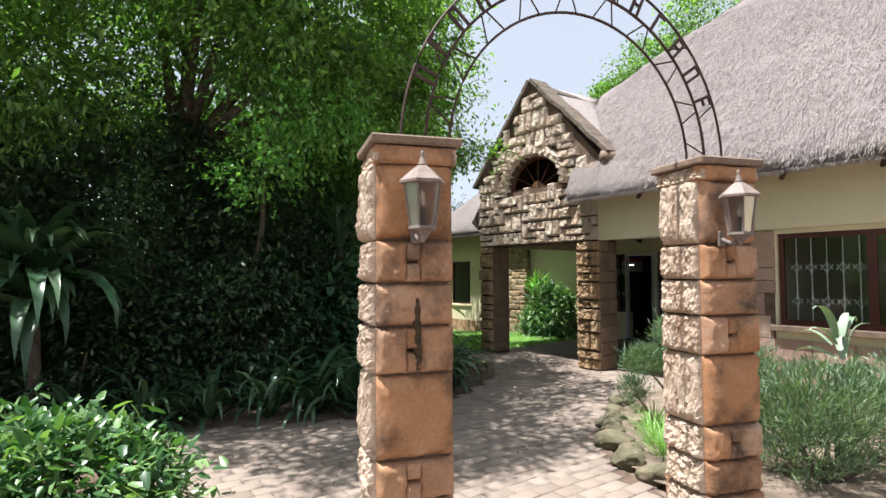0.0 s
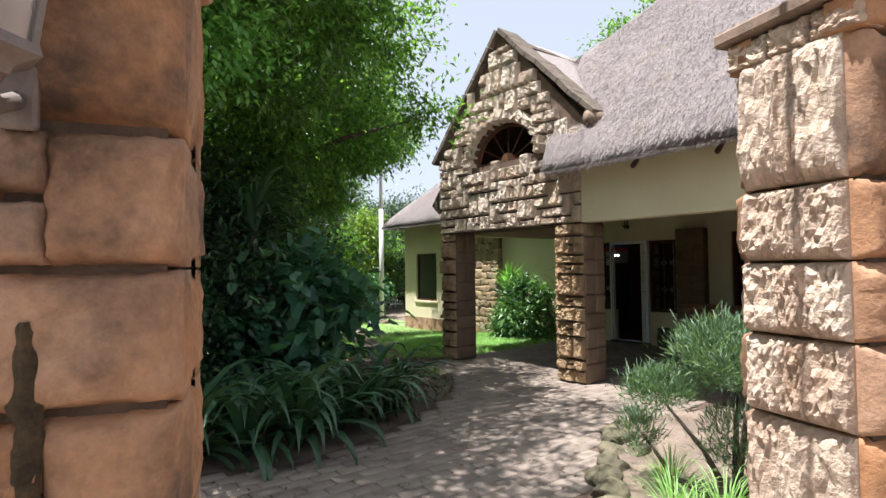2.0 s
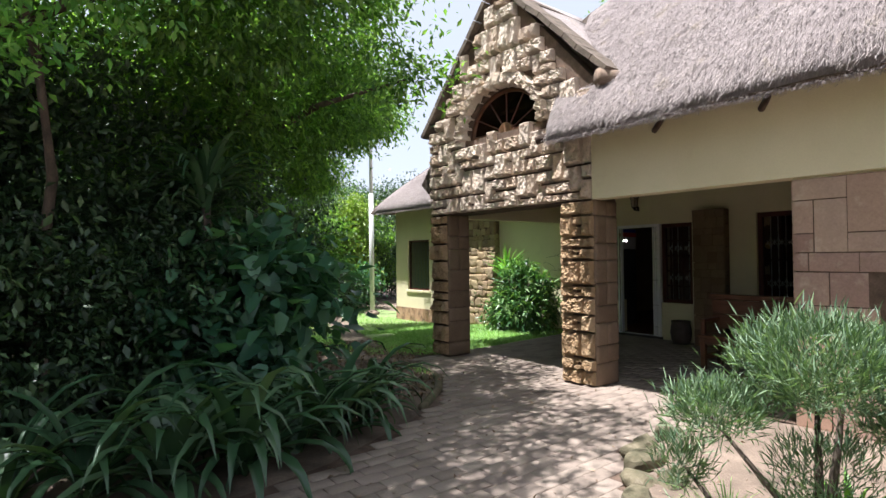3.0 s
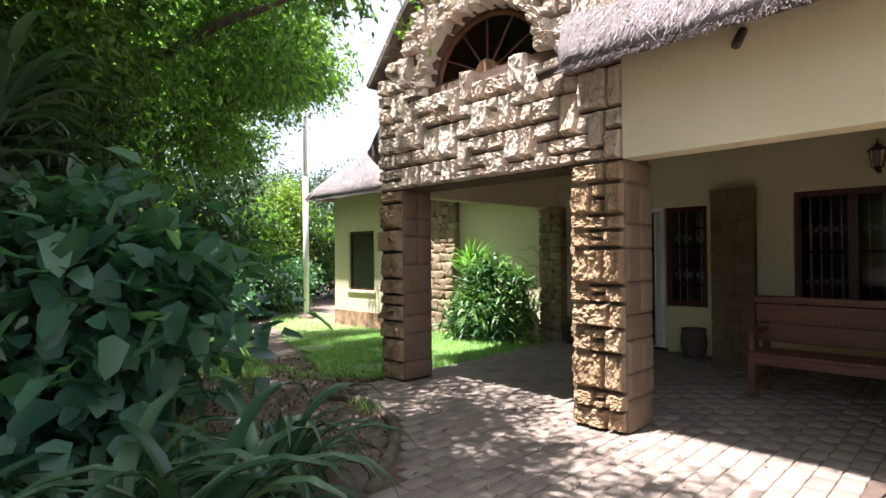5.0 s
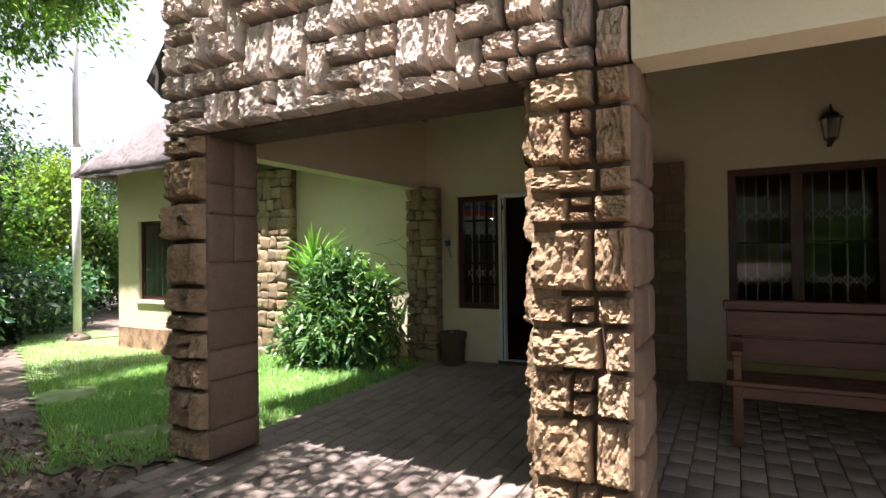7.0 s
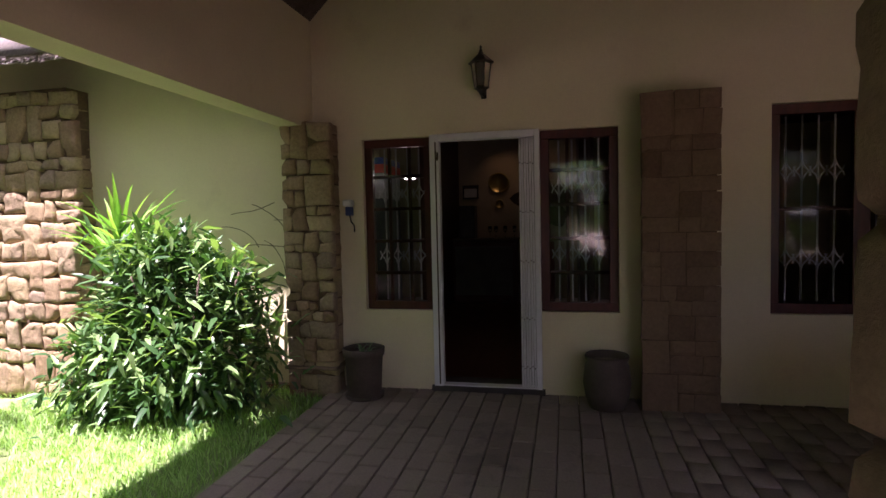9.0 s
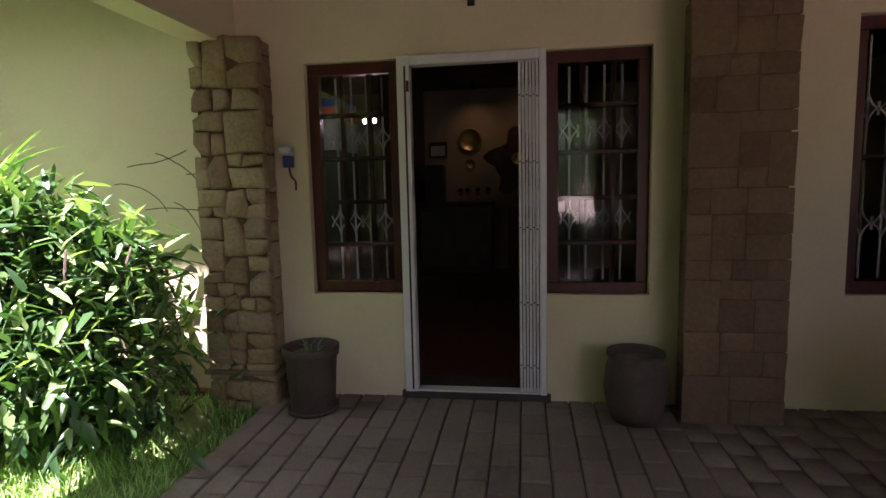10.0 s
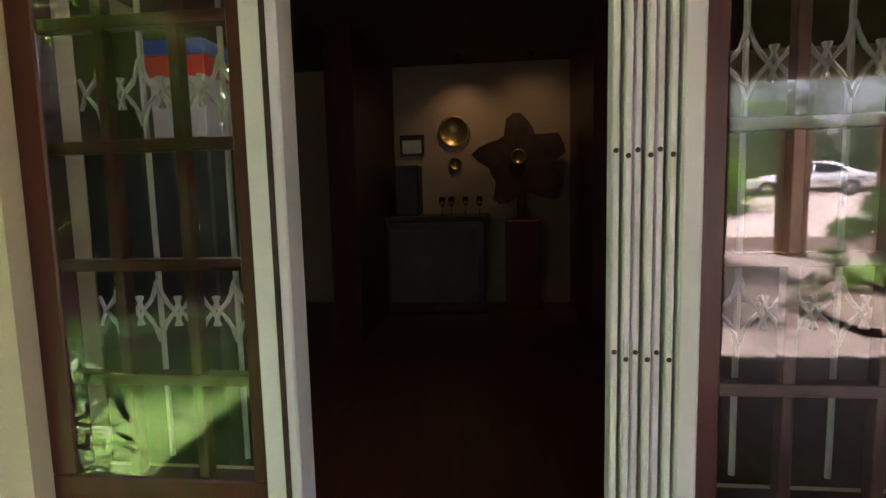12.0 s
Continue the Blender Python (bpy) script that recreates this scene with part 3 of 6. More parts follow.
# ---- roofs ----
def slab(name, corners, thick, label, step=0.35, fringe=True, mat=None, seed=3, cells=None, edge=None):
    """A thatched slope over four corners (eave a, eave b, top b, top a), its upper side at the corners, rough and thick."""
    a, b, c, d = [Vector(p) for p in corners]
    nu = cells[0] if cells else max(2, int(((b - a).length + (c - d).length) / 2 / step))
    nv = cells[1] if cells else max(2, int(((d - a).length + (c - b).length) / 2 / step))
    nor = (b - a).cross(d - a)
    if nor.length < 1e-6:
        nor = (c - b).cross(d - b)
    nor.normalize()
    if nor.z < 0:
        nor = -nor
    bm = bmesh.new()
    top, low = [], []
    for j in range(nv + 1):
        rt, rl = [], []
        for i in range(nu + 1):
            u, w = i / nu, j / nv
            far_end = b.lerp(c, w) if edge is None else (b.lerp(edge[0], w / edge[1]) if w < edge[1] else edge[0].lerp(c, (w - edge[1]) / (1 - edge[1])))
            p = a.lerp(d, w) * (1 - u) + far_end * u
            n = noise.noise(p * 0.9 + Vector((seed, 0, 0))) * 0.05 + noise.noise(p * 4.5) * 0.02
            round_off = -0.11 * math.exp(-w * (d - a).length / 0.16) if fringe else 0
            rt.append(bm.verts.new(p + nor * (n + round_off)))
            back = (d - a).normalized() * thick * 0.85 if fringe and j == 0 else Vector()
            rl.append(bm.verts.new(p - nor * thick + back + (0.02 * noise.noise(p * 7)) * nor))
        top.append(rt)
        low.append(rl)
    for j in range(nv):
        for i in range(nu):
            bm.faces.new((top[j][i], top[j][i + 1], top[j + 1][i + 1], top[j + 1][i])).smooth = True
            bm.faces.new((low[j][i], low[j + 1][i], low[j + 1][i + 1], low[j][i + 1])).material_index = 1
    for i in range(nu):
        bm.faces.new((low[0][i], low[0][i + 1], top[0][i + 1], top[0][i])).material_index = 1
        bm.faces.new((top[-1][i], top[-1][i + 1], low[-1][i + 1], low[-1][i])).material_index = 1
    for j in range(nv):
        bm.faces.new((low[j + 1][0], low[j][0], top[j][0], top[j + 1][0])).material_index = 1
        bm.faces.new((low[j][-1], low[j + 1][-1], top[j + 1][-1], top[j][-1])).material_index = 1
    bmesh.ops.recalc_face_normals(bm, faces=bm.faces)
    return part(name, bm, [mat or THATCH, STRAW_EDGE], None, label)


EZ = 2.87                       # upper edge of the main eave, the lower is about 0.25 under it
EX = 6.80
RIDGE_X, RIDGE_Z = 13.0, EZ + 6.2
roof = thing("roof", pose(0, 0, 0), "weathered grey thatched main roof with hipped end", "roof", "", "structure")


def roof_part(name, corners, **k):
    ob = slab(name, corners, 0.25, "", **k)
    ob.parent = roof
    return ob


HIP = (9.15, 7.15, EZ + 2.35)
roof_part("front_slope", [(EX, -14, EZ), (EX, 6.12, EZ), (RIDGE_X, 2.2, RIDGE_Z), (RIDGE_X, -14, RIDGE_Z)], step=0.2, edge=(Vector(HIP), 2.35 / 6.2))
roof_part("hip_slope", [(7.70, 9.45, 2.9), (18.5, 9.45, 2.9), (RIDGE_X, 2.2, RIDGE_Z), HIP], step=0.4)
roof_part("rear_slope", [(19.1, 9.45, EZ), (19.1, -14, EZ), (RIDGE_X, -14, RIDGE_Z), (RIDGE_X, 2.2, RIDGE_Z)], step=0.8)
roof_part("gable_slope", [(GX + 0.34, 9.56, 2.72), (GX + 0.34, 7.40, 5.22), (9.3, 7.40, 5.22), (9.3, 9.56, 2.72)], step=0.3, fringe=False)
roof_part("gable_slope", [(GX + 0.3, 5.80, 3.62), (GX + 0.3, 7.40, 5.22), (9.3, 7.40, 5.22), (8.2, 5.80, 3.62)], step=0.3, fringe=False)


def coping(p0, p1, name):
    """Stone coping along a gable edge, in the (y, z) plane."""
    a, b = Vector((0, *p0)), Vector((0, *p1))
    d = (b - a)
    n = 9
    for k in range(n):
        q0, q1 = a + d * (k / n), a + d * ((k + 1) / n - 0.006)
        up = Vector((0, -d.z, d.y)).normalized()
        if up.z < 0:
            up = -up
        bm = bmesh.new()
        vs = []
        for q in (q0, q1):
            for x, h in ((GX + 0.0, -0.02), (GX + 0.0, 0.045), (GX + 0.42, 0.045), (GX + 0.42, -0.02)):
                vs.append(bm.verts.new(q + up * (h + 0.03 * noise.noise(q * 5)) + Vector((x, 0, 0))))
        for f in ((0, 1, 2, 3), (7, 6, 5, 4), (0, 4, 5, 1), (1, 5, 6, 2), (2, 6, 7, 3), (3, 7, 4, 0)):
            bm.faces.new([vs[i] for i in f])
        bmesh.ops.recalc_face_normals(bm, faces=bm.faces)
        part("coping_stone", bm, COPING_STONE, gable)


coping((5.66, 3.56), (7.40, 5.25), "right")
coping((9.08, 3.40), (7.40, 5.25), "left")

dress_gable()

# wing beyond the lawn: plinth, roof
tagged(part("plinth", box(X0 + 0.085, X0 + 0.098, 12.2, 15.45, -0.35, 0.10), DRESSED), "brown stone plinth of the cream wing", "plinth", "", "structure")
wall_with_holes("wall_wing_end", "y", 15.25, 0.2, X0 + 0.3, 16.0, -0.6, 3.0, [], PLASTER, "cream plastered end wall of the wing")
wing_roof = thing("roof_wing", pose(0, 0, 0), "weathered grey thatched hipped roof of the wing", "roof", "", "structure")
for nm, cs in (("front_slope", [(10.40, 8.98, 2.85), (10.40, 15.92, 2.85), (13.3, 12.95, 5.75), (13.3, 9.2, 5.75)]),
               ("end_slope", [(10.40, 15.92, 2.85), (16.5, 15.92, 2.85), (13.3, 12.95, 5.75), (13.3, 12.95, 5.75)]),
               ("rear_slope", [(16.5, 15.92, 2.85), (16.5, 9.0, 2.85), (13.3, 9.2, 5.75), (13.3, 12.95, 5.75)])):
    slab(nm, cs, 0.26, "", step=0.3).parent = wing_roof

# pilasters and the corner buttress, clad in irregular stone
CLAD = surface("brown_cladding_stone", [(0.3, (0.22, 0.14, 0.08)), (0.55, (0.36, 0.255, 0.15)), (0.75, (0.50, 0.38, 0.23))], 5, 0.85, 40, 12, 0.5,
               vary=[(0.23, 0.145, 0.08), (0.42, 0.31, 0.17), (0.30, 0.235, 0.165), (0.50, 0.40, 0.22), (0.30, 0.19, 0.11)])
CLAY_MORTAR = surface("brown_clay_mortar", [(0.3, (0.10, 0.065, 0.04)), (0.7, (0.19, 0.125, 0.075))], 8, 0.95, 70, 4, 0.45)
CLAD_ROCKS = [mesh_of("cladding_stone", rock_block(rock_rng, 6, 5, 0.35, 0.3), CLAD) for _ in range(10)]
RED_CLAD = surface("red_brown_ashlar", [(0.3, (0.14, 0.09, 0.055)), (0.7, (0.25, 0.165, 0.10))], 5, 0.85, 45, 5, 0.4, vary=[(0.14, 0.085, 0.05), (0.25, 0.17, 0.10), (0.19, 0.125, 0.08), (0.28, 0.185, 0.11)])
RED_ROCKS = [mesh_of("ashlar_stone", rock_block(rock_rng, 5, 4, 0.15, 0.12), RED_CLAD) for _ in range(8)]
PINK = surface("pinkish_flat_wall_stone", [(0.3, (0.26, 0.16, 0.13)), (0.55, (0.37, 0.24, 0.19)), (0.75, (0.45, 0.31, 0.24))], 4, 0.85, 50, 4, 0.35,
               vary=[(0.24, 0.14, 0.11), (0.42, 0.28, 0.21), (0.33, 0.21, 0.17), (0.52, 0.38, 0.28), (0.38, 0.23, 0.15)], patch=((0.58, 0.46, 0.35), 0.56, 0.72, 3))
PINK_ROCKS = [mesh_of("wall_stone", rock_block(rock_rng, 4, 4, 0.10, 0.12), PINK) for _ in range(8)]


def rubble(rng, u0, u1, v0, v1, size):
    """Roughly coursed rubble that fills a rectangle: skewed blocks, some with a corner knocked off."""
    out = []
    for u, v, w, h in ashlar(rng, u0, u1, v0, v1, (size * 0.62, size * 0.85, size * 1.1), (size * 0.7, size * 1.6), 0.4):
        k = 0.13 * size
        poly = [Vector((u + sx * w / 2 + (rng.uniform(-k, k) if u0 + 0.01 < u + sx * w / 2 < u1 - 0.01 else 0), v + sv * h / 2 + rng.uniform(-k, k))) for sx, sv in ((-1, -1), (1, -1), (1, 1), (-1, 1))]
        if rng.random() < 0.45:
            c = int(rng.integers(4))
            a, b, d = poly[c], poly[c - 1], poly[(c + 1) % 4]
            poly[c:c + 1] = [a.lerp(b, rng.uniform(0.25, 0.5)), a.lerp(d, rng.uniform(0.25, 0.5))]
        out.append((sum(poly, Vector((0, 0))) / len(poly), poly))
    return out


def rubble_stone(parent, centre, poly, m, depth, rng, mat, gap=0.007):
    """One split rubble stone, its face towards -y of m; the outline is drawn in by the joint."""
    bm = bmesh.new()
    pts = []
    for a, b in zip(poly, poly[1:] + poly[:1]):
        n = max(1, int((b - a).length / 0.045))
        pts += [a.lerp(b, k / n) for k in range(n)]
    c = Vector((centre[0], centre[1]))
    off = rng.uniform(0, 50, 2)
    rings = []
    for f, d in ((1.0, 0.03), (1.0, -0.45 * depth), (0.9, -0.95 * depth), (0.5, -1.0 * depth)):
        ring = []
        for p in pts:
            q = c + (p - c) * f - (p - c).normalized() * min(gap, (p - c).length * 0.3)
            lump = noise.noise((q.x * 14 + off[0], q.y * 14 + off[1], 0)) * 0.55 * depth + noise.noise((q.x * 38, q.y * 38, off[0])) * 0.25 * depth if d < 0 else 0
            ring.append(bm.verts.new((q.x - c.x, d + (lump if f < 1 else 0.4 * lump), q.y - c.y)))
        rings.append(ring)
    top = bm.verts.new((0, -depth * rng.uniform(0.95, 1.08), 0))
    n = len(pts)
    for r0, r1 in zip(rings, rings[1:]):
        for k in range(n):
            bm.faces.new((r0[k], r0[(k + 1) % n], r1[(k + 1) % n], r1[k]))
    for k in range(n):
        bm.faces.new((rings[-1][k], rings[-1][(k + 1) % n], top))
    ob = part("stone", bm, mat, parent, "", True)
    ob.matrix_basis = m
    return ob


def pilaster(name, y0, y1, x0, top, seed, meshes, label, hs=(0.09, 0.13, 0.17), ws=(0.09, 0.2), gap=0.008):
    rng = np.random.default_rng(seed)
    ob = part(name, box(x0 + 0.03, X0 - 0.003, y0 + 0.03, y1 - 0.03, 0, top - 0.01), CLAY_MORTAR)
    tagged(ob, label, "pilaster", "", "structure")
    if meshes is CLAD_ROCKS:
        for c, poly in rubble(rng, -y1, -y0, 0.0, top, 0.112):
            rubble_stone(ob, c, poly, face_x(x0 + 0.03, -c.x, c.y), 0.026, rng, CLAD, 0.003)
    for y, z, w, h in [] if meshes is CLAD_ROCKS else ashlar(rng, y0, y1, 0.0, top, hs, ws, 0.25):
        stone(ob, meshes, face_x(x0 + 0.03, y, z) @ pose(0, 0, 0, 0, float(rng.normal()) * gap * 500, 0), (w - gap) * rng.uniform(1 - 12 * gap, 1.0), (h - gap) * rng.uniform(1 - 12 * gap, 1.0), 0.05 * rng.uniform(0.85, 1.3), rng)
    for side, rot in ((y0, 0), (y1, 180)):
        z = 0.0
        while z < top - 0.02:
            h = min(float(rng.choice(hs)) * 1.3, top - z)
            stone(ob, meshes, pose((x0 + X0) / 2 + 0.02, side + (0.03 if rot == 0 else -0.03), z + h / 2, 0, 0, rot), X0 - x0 - 0.06, h - 0.012, 0.04, rng)
            z += h
    return ob


pil = pilaster("pilaster_corner", 8.67, 9.09, 10.72, 2.15, 21, CLAD_ROCKS, "brown rubble stone corner pilaster of the porch")
part("ledge", box(10.69, X0 - 0.003, 8.66, 9.10, 0.235, 0.26, 0.004), CAPSTONE, pil)
pilaster("pilaster_broad", 5.93, 6.43, 10.68, 2.2, 22, RED_ROCKS, "broad red-brown stone pilaster on the porch wall", (0.10, 0.13, 0.17), (0.10, 0.22), 0.003)


def buttress():
    rng = np.random.default_rng(31)
    bm = bmesh.new()
    rows = [(0.0, 0.10), (0.5, 0.09), (1.1, 0.06), (1.5, 0.0), (2.0, -0.02), (2.72, 0.0)]
    rings = [[bm.verts.new(p) for p in ((10.80 - f, 11.14 - f, z - 0.12), (10.80 - f, 12.14 + f, z - 0.12), (11.03, 12.14 + f, z - 0.12), (11.03, 11.14 - f, z - 0.12))] for z, f in rows]
    for a, b in zip(rings, rings[1:]):
        for k in range(4):
            bm.faces.new((a[k], a[(k + 1) % 4], b[(k + 1) % 4], b[k]))
    bm.faces.new(rings[-1])
    bmesh.ops.recalc_face_normals(bm, faces=bm.faces)
    ob = tagged(part("buttress", bm, CLAY_MORTAR), "flared brown stone buttress of the wing", "buttress", "", "structure")
    for c, poly in rubble(rng, -12.2, -11.06, -0.1, 2.58, 0.155):
        f = np.interp(c.y, [r[0] for r in rows], [r[1] for r in rows])
        rubble_stone(ob, c, poly, face_x(10.80 - f + 0.004, -c.x, c.y), 0.034, rng, CLAD, 0.003)
    for z in spaced(-0.1, 2.4, 0.17):
        f = np.interp(z, [r[0] for r in rows], [r[1] for r in rows])
        stone(ob, CLAD_ROCKS, pose(10.93 - f / 2, 11.14 - f + 0.01, z + 0.085), 0.24, 0.16, 0.04, rng)


buttress()


# stone cladding of the front wall, below the plaster band
def clad_front():
    rng = np.random.default_rng(41)
    ob = tagged(part("cladding", box(7.40, 7.417, 3.2, 3.84, 0, 2.12), MORTAR), "pinkish flat sandstone cladding on the front wall", "cladding", "", "structure")
    for y, z, w, h in ashlar(rng, -2.0, 3.84, 0.0, 2.12, (0.16, 0.22, 0.28), (0.2, 0.5), 0.15):
        if SWIN[0] - 0.02 < y + w / 2 and y - w / 2 < SWIN[1] + 0.02 and z + h / 2 > SWIN[2] - 0.08:
            if y - w / 2 < SWIN[1] + 0.02 < y + w / 2 and y > SWIN[1]:
                nw = y + w / 2 - SWIN[1] - 0.02
                stone(ob, PINK_ROCKS, face_x(7.39, SWIN[1] + 0.02 + nw / 2, z), nw, h - 0.01, 0.03, rng)
            continue
        stone(ob, PINK_ROCKS, face_x(7.39, y, z), w - 0.01, h - 0.01, 0.03, rng)
    z = 0.0
    while z < 2.1:
        h = float(rng.choice((0.16, 0.22, 0.28)))
        h = min(h, 2.12 - z)
        stone(ob, PINK_ROCKS, pose(7.55, 3.845, z + h / 2, 0, 0, 180), 0.3, h - 0.01, 0.02, rng)
        z += h
    tagged(part("window_sill", box(7.32, 7.5, SWIN[0] - 0.06, SWIN[1] + 0.06, SWIN[2] - 0.07, SWIN[2], 0.006), CAPSTONE), "pale stone window sill", "sill", "", "structure")


clad_front()

# ---- windows ----
TRELLIS = plain("white_burglar_bar_paint", (0.78, 0.77, 0.78), 0.4)


def trellis(parent, y0, y1, z0, z1, x, bars, diamonds):
    """White burglar bars: uprights with diamond ornaments."""
    for k in range(bars):
        y = y0 + (y1 - y0) * (k + 0.5) / bars
        bm = tube(bmesh.new(), [(x, y, z0), (x, y, z1)], 0.007, 6)
        part("bar", bm, TRELLIS, parent)
        for z in diamonds:
            bm = bmesh.new()
            r, h = min(0.048, (y1 - y0) / bars * 0.42), 0.072
            for s in (-1, 1):
                arc = [(x - 0.008, y + s * r * q, z + h * v) for q, v in ((0.0, 1.0), (0.22, 0.62), (0.5, 0.32), (1.0, 0.0), (0.5, -0.32), (0.22, -0.62), (0.0, -1.0))]
                tube(bm, arc, 0.006, 5)
                tube(bm, [(x - 0.008, y + s * r, z), (x - 0.008, y + s * r * 1.35, z + 0.035)], 0.005, 5)
                tube(bm, [(x - 0.008, y + s * r, z), (x - 0.008, y + s * r * 1.35, z - 0.035)], 0.005, 5)
            part("diamond_ornament", bm, TRELLIS, parent)


def window(name, y0, y1, z0, z1, face, label, mullions=(), transoms=(), bars=3, diamonds=(), frame_w=0.055, deep=0.05, glass=None, slats=()):
    """A timber window in a wall that faces -x: frame, glazing bars, panes and burglar bars behind."""
    ob = thing(name, pose(0, 0, 0), label, "window", "", "structure")
    x0, x1 = face + deep, face + deep + 0.06
    for nm, b in (("window_frame", (y0, y1, z0, z0 + frame_w)), ("window_frame", (y0, y1, z1 - frame_w, z1)),
                  ("window_frame", (y0, y0 + frame_w, z0 + frame_w, z1 - frame_w)), ("window_frame", (y1 - frame_w, y1, z0 + frame_w, z1 - frame_w))):
        part(nm, box(x0, x1, b[0], b[1], b[2], b[3], 0.004), DARK_WOOD, ob)
    for m, w in mullions:
        part("mullion", box(x0 + 0.003, x1 - 0.003, m - w / 2, m + w / 2, z0 + frame_w, z1 - frame_w, 0.003), DARK_WOOD, ob)
    for t in transoms:
        part("glazing_bar", box(x0 + 0.012, x1 - 0.012, y0 + frame_w, y1 - frame_w, t - 0.013, t + 0.013, 0.002), DARK_WOOD, ob)
    for m in slats:
        part("glazing_bar", box(x0 + 0.014, x1 - 0.014, m - 0.012, m + 0.012, z0 + frame_w, z1 - frame_w, 0.002), DARK_WOOD, ob)
    edges = [y0 + frame_w] + [v for m, w in mullions for v in (m - w / 2, m + w / 2)] + [y1 - frame_w]
    for a, b in zip(edges[::2], edges[1::2]):
        p = part("pane", box(x0 + 0.006, x0 + 0.010, a - 0.002, b + 0.002, z0 + frame_w, z1 - frame_w), glass or GLASS, ob)
        p.visible_shadow = False
        trellis(ob, a + 0.02, b - 0.02, z0 + frame_w, z1 - frame_w, x1 + 0.05, bars, diamonds)
    return ob


window("window_1", *WIN_L, X0, "dark red-stained timber sidelight window with white burglar bars", (), (0.965, 1.22, 1.475, 1.73), 4, (1.10, 1.60), 0.065, slats=(8.13, 8.295))
window("window_2", *WIN_R, X0, "dark red-stained timber sidelight window with white diamond burglar bars", (), (0.965, 1.22, 1.475, 1.73), 4, (1.10, 1.60), 0.065, slats=(6.745, 6.915))
window("window_3", *WIN_P, X0, "wide dark timber porch window with burglar bars", ((4.35, 0.1), (5.0, 0.1)), (1.4,), 4, (1.05, 1.66), 0.07, glass=MUTED_GLASS)
window("window_4", *SWIN, 7.42, "dark timber front window with white diamond burglar bars", ((2.2, 0.09),), (), 5, (1.25, 1.66), 0.06)
window("window_5", *WIN_W, X0 + 0.1, "small dark timber wing window with vertical bars", (), (), 6, (), 0.05)
tagged(part("wing_window_sill", box(X0 + 0.06, X0 + 0.16, 13.80, 14.92, 0.54, 0.6, 0.005), PLASTER), "plastered sill under the wing window", "sill", "", "structure")

# half-round fanlight in the gable
fan = thing("window_6", pose(0, 0, 0), "half-round dark timber fanlight with radiating bars", "window", "", "structure")
bm = bmesh.new()
tube(bm, [(GX + 0.2, ARC_Y + (ARC_RX - 0.03) * math.cos(a), ARC_Z + (ARC_RZ - 0.03) * math.sin(a)) for a in [math.pi * k / 24 for k in range(25)]], 0.035, 6)
part("arched_frame", bm, BENCH_WOOD, fan)
part("sill_rail", box(GX + 0.17, GX + 0.23, ARC_Y - ARC_RX, ARC_Y + ARC_RX, ARC_Z, ARC_Z + 0.05, 0.004), BENCH_WOOD, fan)
for k in range(1, 6):
    a = math.pi * k / 6
    bm = tube(bmesh.new(), [(GX + 0.2, ARC_Y + 0.12 * math.cos(a), ARC_Z + 0.12 * math.sin(a)), (GX + 0.2, ARC_Y + (ARC_RX - 0.04) * math.cos(a), ARC_Z + (ARC_RZ - 0.04) * math.sin(a))], 0.012, 6)
    part("radial_bar", bm, DARK_WOOD, fan)
bm = bmesh.new()
vs = [bm.verts.new((GX + 0.16, ARC_Y + 0.13 * math.cos(a), ARC_Z + 0.02 + 0.13 * math.sin(a))) for a in [math.pi * k / 10 for k in range(11)]]
f = bm.faces.new(vs)
r = bmesh.ops.extrude_face_region(bm, geom=[f])
bmesh.ops.translate(bm, verts=[v for v in r["geom"] if isinstance(v, bmesh.types.BMVert)], vec=(0.07, 0, 0))
bmesh.ops.recalc_face_normals(bm, faces=bm.faces)
part("hub", bm, DRESSED, fan, "orange half-round hub")
bm = bmesh.new()
bm.faces.new([bm.verts.new((GX + 0.205, ARC_Y + ARC_RX * 0.97 * math.cos(a), ARC_Z + ARC_RZ * 0.97 * math.sin(a))) for a in [math.pi * k / 18 for k in range(19)]])
part("pane", bm, DIMMED_GLASS, fan).visible_shadow = False

# ---- doorway: white steel frame and folded trellis gate ----
DARK_TILE = surface("dark_door_step_tile", [(0.3, (0.035, 0.03, 0.028)), (0.7, (0.07, 0.06, 0.055))], 9, 0.5, 60, 0.5, 0.3)
D0, D1, DT = DOOR[0], DOOR[1], DOOR[3]
gate = thing("security_gate", pose(X0, 0, 0), "white steel concertina security gate folded open in the doorway", "security gate")
for b in ((-0.03, 0.05, D1 - 0.075, D1 - 0.002, SILL, DT - 0.002), (-0.03, 0.05, D0 + 0.002, D0 + 0.04, SILL, DT - 0.002), (-0.03, 0.05, D0 + 0.04, D1 - 0.075, DT - 0.055, DT - 0.002)):
    part("gate_frame", box(*b, 0.004), WHITE_STEEL, gate)
part("channel", box(-0.035, -0.03, D1 - 0.055, D1 - 0.045, SILL + 0.02, DT - 0.06), IRON, gate, "dark groove in the frame")
part("lock_plate", box(-0.037, -0.03, D1 - 0.072, D1 - 0.058, DT - 0.2, DT - 0.14), IRON, gate)
